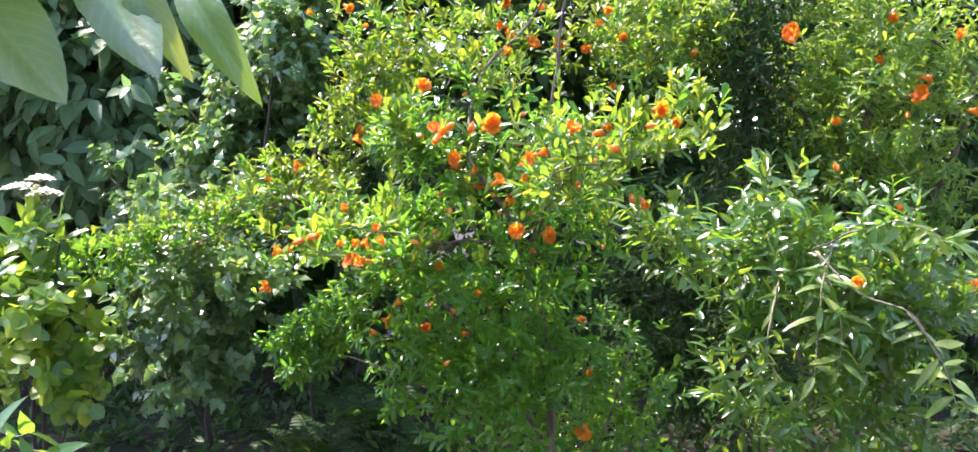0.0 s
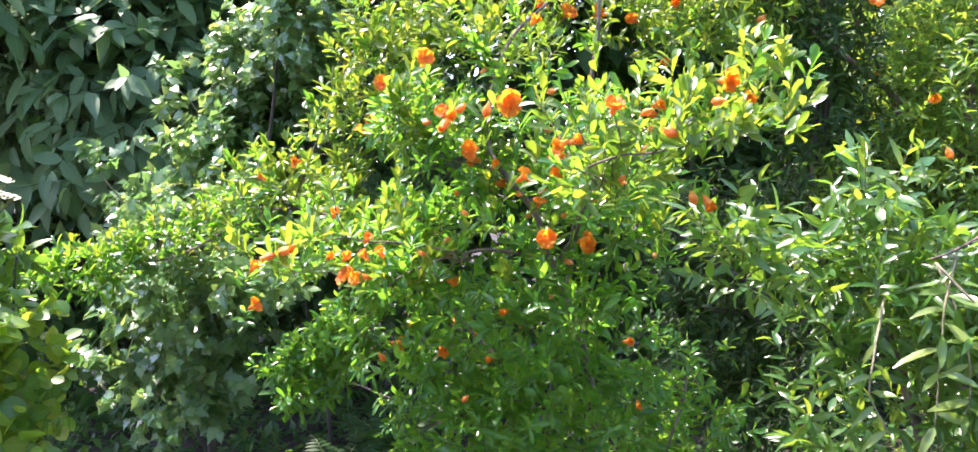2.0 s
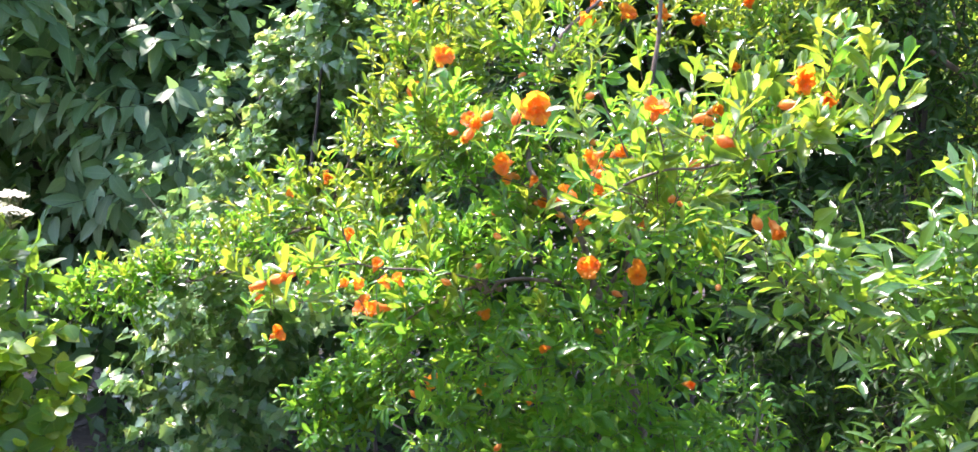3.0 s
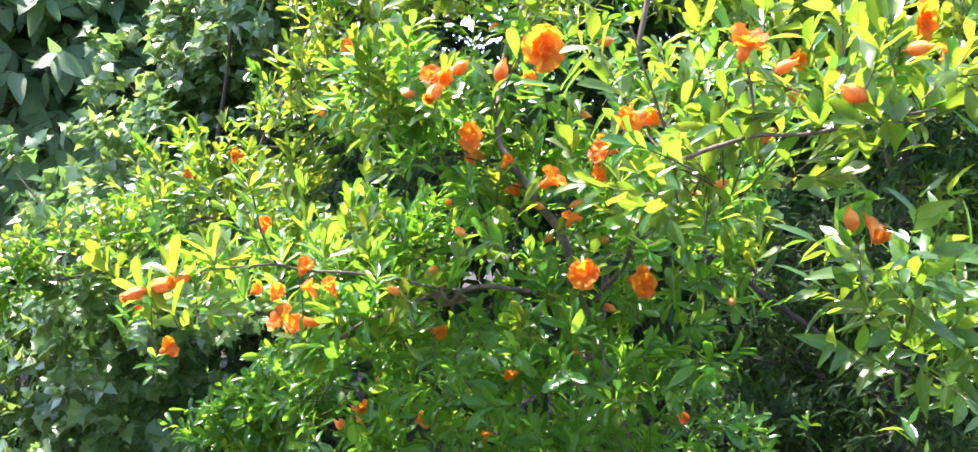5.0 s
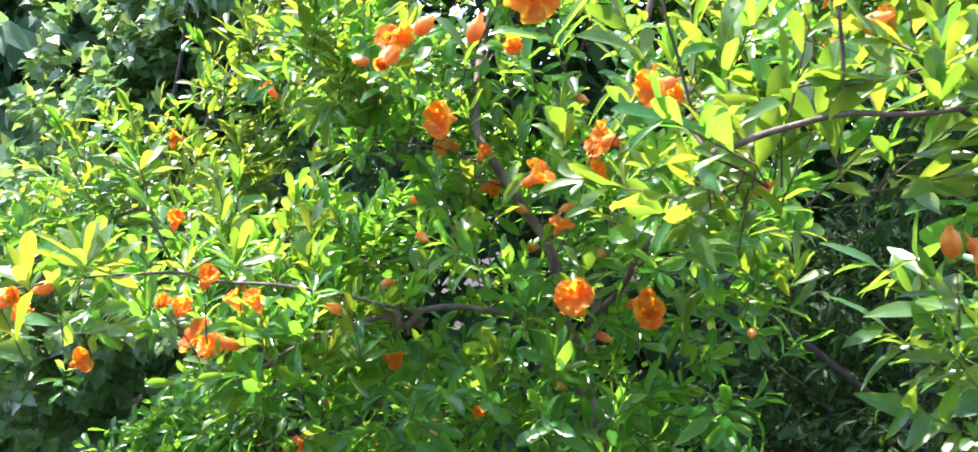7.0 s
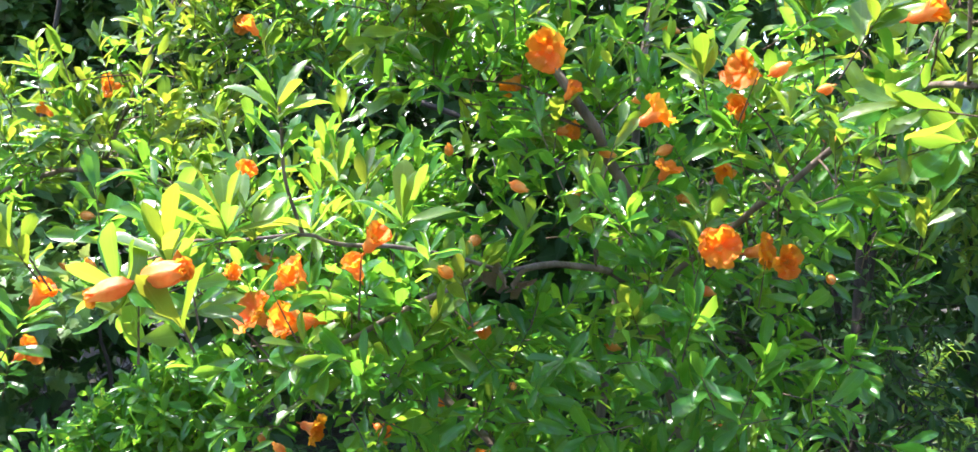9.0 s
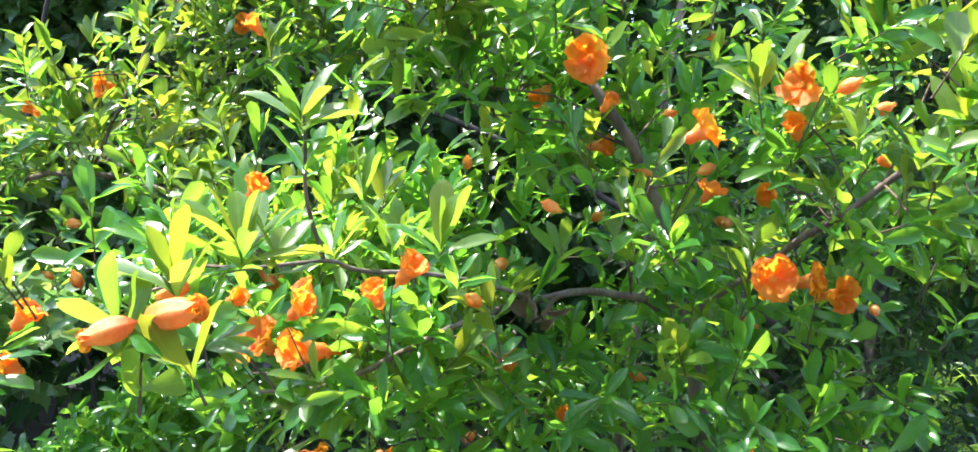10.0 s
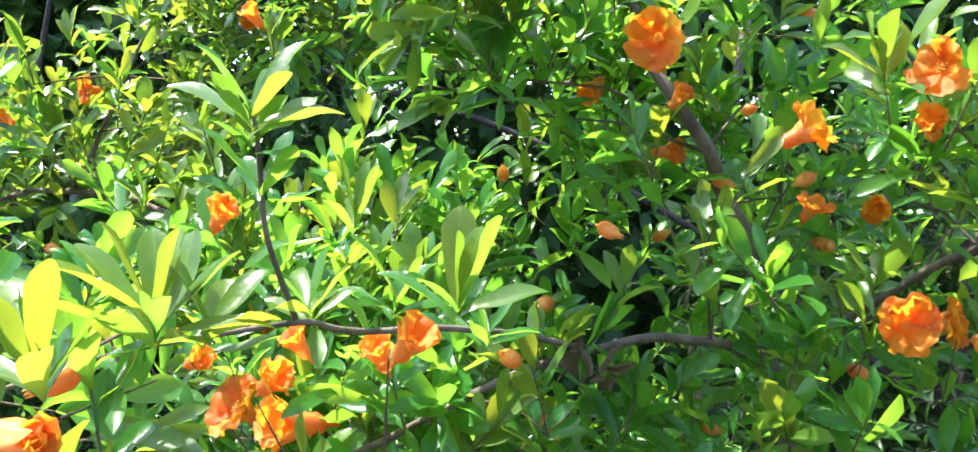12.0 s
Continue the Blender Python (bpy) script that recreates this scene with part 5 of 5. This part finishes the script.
# the last six stand unseen round the camera, added to block sky light
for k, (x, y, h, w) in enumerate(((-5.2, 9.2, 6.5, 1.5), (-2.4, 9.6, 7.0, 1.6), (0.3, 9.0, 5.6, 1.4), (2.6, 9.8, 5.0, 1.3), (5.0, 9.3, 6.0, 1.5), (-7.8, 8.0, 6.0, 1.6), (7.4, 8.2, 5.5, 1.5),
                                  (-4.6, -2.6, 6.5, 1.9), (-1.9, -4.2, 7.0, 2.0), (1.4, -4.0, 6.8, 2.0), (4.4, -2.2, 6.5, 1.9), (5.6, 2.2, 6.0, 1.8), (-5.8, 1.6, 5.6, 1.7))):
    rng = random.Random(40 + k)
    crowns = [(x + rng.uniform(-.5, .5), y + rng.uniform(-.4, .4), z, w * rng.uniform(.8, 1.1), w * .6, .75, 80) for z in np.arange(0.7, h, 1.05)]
    crown_tree("garden_tree", "leafy tree closing the garden and blocking sky light, its green darkened for shade", (x, y), h, 0.12, crowns, SIMPLE, M_SHADE_LEAF, 0.17, 60 + k, pairs=4)

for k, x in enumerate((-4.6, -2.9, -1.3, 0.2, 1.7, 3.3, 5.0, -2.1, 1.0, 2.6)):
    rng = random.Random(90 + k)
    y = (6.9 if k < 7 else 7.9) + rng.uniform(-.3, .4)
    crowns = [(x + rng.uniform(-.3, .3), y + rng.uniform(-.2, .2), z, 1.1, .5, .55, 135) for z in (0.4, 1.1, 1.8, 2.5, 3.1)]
    crown_tree("background_shrub", "tall shrub at the garden's end, its green darkened for shade", (x, y + 0.2), 2.9, 0.04, crowns, SIMPLE, M_SHADE_LEAF, 0.14, 120 + k, pairs=3)

# -------- weeds under the shrubs
rng = np.random.default_rng(77)
n = 800
at = np.stack([rng.uniform(-3.2, 3.0, n), rng.uniform(4.4, 6.6, n), np.full(n, 0.0)], 1)
way = unit(np.array((0, 0, 1.0)) + rng.normal(size=(n, 3)) * 0.3)
far = rng.uniform(0.08, 0.24, n)
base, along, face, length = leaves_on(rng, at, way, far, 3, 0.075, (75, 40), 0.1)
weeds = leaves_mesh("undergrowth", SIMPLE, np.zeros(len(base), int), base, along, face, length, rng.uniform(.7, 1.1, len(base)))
weeds.materials.append(M_SHADE_LEAF)
tagged(new("undergrowth", weeds), "low weeds covering the soil under the shrubs, darkened for shade", "weeds", kind="stuff")

# -------- ferns in the shaded hollow


def fern_plant(x, y, high, seed):
    """A tuft of arching fronds, each a midrib with pinnae that shorten to the tip."""
    rng = random.Random(seed)
    root = thing("fern", None, "fern with arching feathered fronds, its green darkened for shade", "fern", "ferns in the hollow")
    for k in range(9):
        g = 2.4 * k + rng.uniform(-.3, .3)
        out, size = Vector((math.cos(g), math.sin(g), 0)), high * rng.uniform(.8, 1.15)
        spine = [Vector((x, y, -0.02)) + out * (size * .75 * t ** 1.3) + Vector((0, 0, size * (1.25 * t - 0.65 * t * t))) for t in np.linspace(0, 1, 15)]
        stalk = part("frond", limb_mesh("frond", [tuple(p) for p in spine[::3]] + [tuple(spine[-1])], 0.003, 0.001, 5), M_GREEN_TWIG, root)
        base, along, face, length = [], [], [], []
        for i in range(3, 15):
            d = (spine[min(i + 1, 14)] - spine[i - 1]).normalized()
            side = d.cross(Vector((0, 0, 1))).normalized()
            for s in (1, -1):
                base.append(tuple(spine[i])), along.append(tuple((side * s + d * .45).normalized())), face.append(tuple(side.cross(d)))
                length.append(size * .30 * (1.08 - (i - 3) / 12))
        n = len(base)
        me = leaves_mesh("pinna", LANCE[:1], np.zeros(n, int), np.array(base), np.array(along), np.array(face), np.array(length), np.full(n, 1.1))
        part("frond_blade", me, M_SHADE_LEAF, stalk)


for k, (x, y, h) in enumerate(((-0.72, 4.62, .36), (-1.05, 4.95, .42), (-0.45, 4.85, .40), (-1.30, 4.55, .34), (-0.85, 5.35, .5))):
    fern_plant(x, y, h, 700 + k)

# -------- tree that overhangs the path, with large leaves hanging into view
over = thing("overhanging_tree", None, "tree by the path with large drooping leaves, sky sheen tinted in", "tree")
part("trunk", limb_mesh("trunk", [(-1.7, -0.5, -0.1), (-1.65, -0.45, 1.0), (-1.6, -0.35, 2.0), (-1.5, -0.3, 3.2)], 0.09, 0.05, 12), M_BARK, over)
part("branch", limb_mesh("branch", [(-1.6, -0.35, 2.0), (-1.1, 0.3, 2.15), (-0.70, 0.85, 1.95), (-0.46, 1.05, 1.74), (-0.39, 1.10, 1.745)], 0.025, 0.004), M_BARK, over)


def hanging_leaf(base, tip, width, face, arch=0.1):
    """A large soft blade with a sunken midrib, wavy rim and drawn-out tip."""
    base, tip = Vector(base), Vector(tip)
    d = tip - base
    n = Vector(face)
    n = (n - d * (n.dot(d) / d.length_squared)).normalized()
    side = d.normalized().cross(n)
    length, seed = d.length, base.x * 40
    verts, faces, uvs, rows, cols = [], [], [], 14, 8
    for j in range(rows + 1):
        v = j / rows
        half = width * 0.27 * length * (math.sin(math.pi * v ** 0.8) ** 0.8 * (1 - 0.25 * v) + 0.012)
        for i in range(cols + 1):
            u = 2 * i / cols - 1
            lift = arch * length * math.sin(math.pi * v) + 0.30 * half * abs(u) ** 0.8 - 0.22 * half * u * u
            lift += 0.05 * half * math.cos(v * 40 + abs(u) * 5) * abs(u) + 0.10 * half * u * u * math.sin(v * 11 + seed + u)
            verts.append(tuple(base + d * v + side * (half * u) + n * lift))
            uvs.append((0.5 + 0.5 * u, v))
    for j in range(rows):
        for i in range(cols):
            a = j * (cols + 1) + i
            faces.append((a, a + 1, a + cols + 2, a + cols + 1))
    part("leaf", array_mesh("leaf", np.array(verts), [np.array(faces)], np.array(uvs)), M_BIG, over)


hanging_leaf((-0.395, 1.13, 1.735), (-0.291, 1.10, 1.575), 0.52, (0.35, -0.8, -0.45), 0.10)
hanging_leaf((-0.445, 1.01, 1.74), (-0.352, 0.95, 1.592), 0.85, (0.5, -0.8, 0.2), -0.07)
hanging_leaf((-0.42, 1.02, 1.73), (-0.335, 1.0, 1.592), 0.5, (0.4, -0.8, -0.4), 0.08)
hanging_leaf((-0.54, 0.92, 1.70), (-0.396, 0.85, 1.560), 0.80, (0.45, -0.85, 0.05), -0.06)
hanging_leaf((-0.58, 0.92, 1.74), (-0.50, 0.86, 1.60), 1.0, (0.1, -0.8, 0.5), 0.08)
# five unseen leaves above, added to keep sun off the hanging ones
hanging_leaf((-0.42, 0.98, 1.84), (-0.58, 0.92, 1.80), 1.3, (0.1, 0.1, 1.0), 0.05)
hanging_leaf((-0.48, 0.88, 1.82), (-0.64, 0.92, 1.79), 1.3, (-0.1, 0.0, 1.0), 0.05)
hanging_leaf((-0.50, 0.98, 1.86), (-0.42, 0.84, 1.84), 1.2, (0.0, 0.1, 1.0), 0.05)
hanging_leaf((-0.56, 0.80, 1.78), (-0.42, 0.92, 1.80), 1.2, (-0.1, 0.1, 1.0), 0.05)
hanging_leaf((-0.60, 1.00, 1.88), (-0.68, 0.86, 1.86), 1.1, (0.0, 0.1, 1.0), 0.05)
for k in range(14):
    rng = random.Random(80 + k)
    b = Vector((-1.2 + 0.06 * k, 0.25 + 0.045 * k, 2.12 - 0.005 * k))
    hanging_leaf(tuple(b), tuple(b + Vector((rng.uniform(-.09, .09), rng.uniform(-.09, .05), rng.uniform(-.14, -.05) if k < 9 else rng.uniform(0, .1)))), 1.0, (rng.uniform(-.5, .5), -.4, .8))
# its unseen crown of large leaves over the path's edge, widened to block sky light
for k, tip in enumerate(((-2.5, -0.5, 3.3), (-1.3, -1.3, 3.4), (-0.5, -0.4, 3.4), (-1.8, 0.5, 3.5), (-1.5, -0.4, 4.0), (0.6, -0.9, 3.5), (-0.3, 0.5, 3.3))):
    fork = (-1.6 + 0.02 * k, -0.35 + 0.01 * k, 2.1 + 0.15 * k)
    part("branch", limb_mesh("branch", [fork, tuple((Vector(fork) + Vector(tip)) / 2 + Vector((0, 0, 0.12))), tip], 0.03, 0.008), M_BARK, over)
    for j in range(34):
        rng = random.Random(500 + 40 * k + j)
        b = Vector(fork).lerp(Vector(tip), rng.uniform(0.4, 1.05)) + Vector([rng.gauss(0, 0.2) for _ in range(3)])
        hanging_leaf(tuple(b), tuple(b + Vector((rng.uniform(-.13, .13), rng.uniform(-.13, .13), rng.uniform(-.14, .02)))), 0.95, (rng.uniform(-.5, .5), rng.uniform(-.5, .5), 1.0))
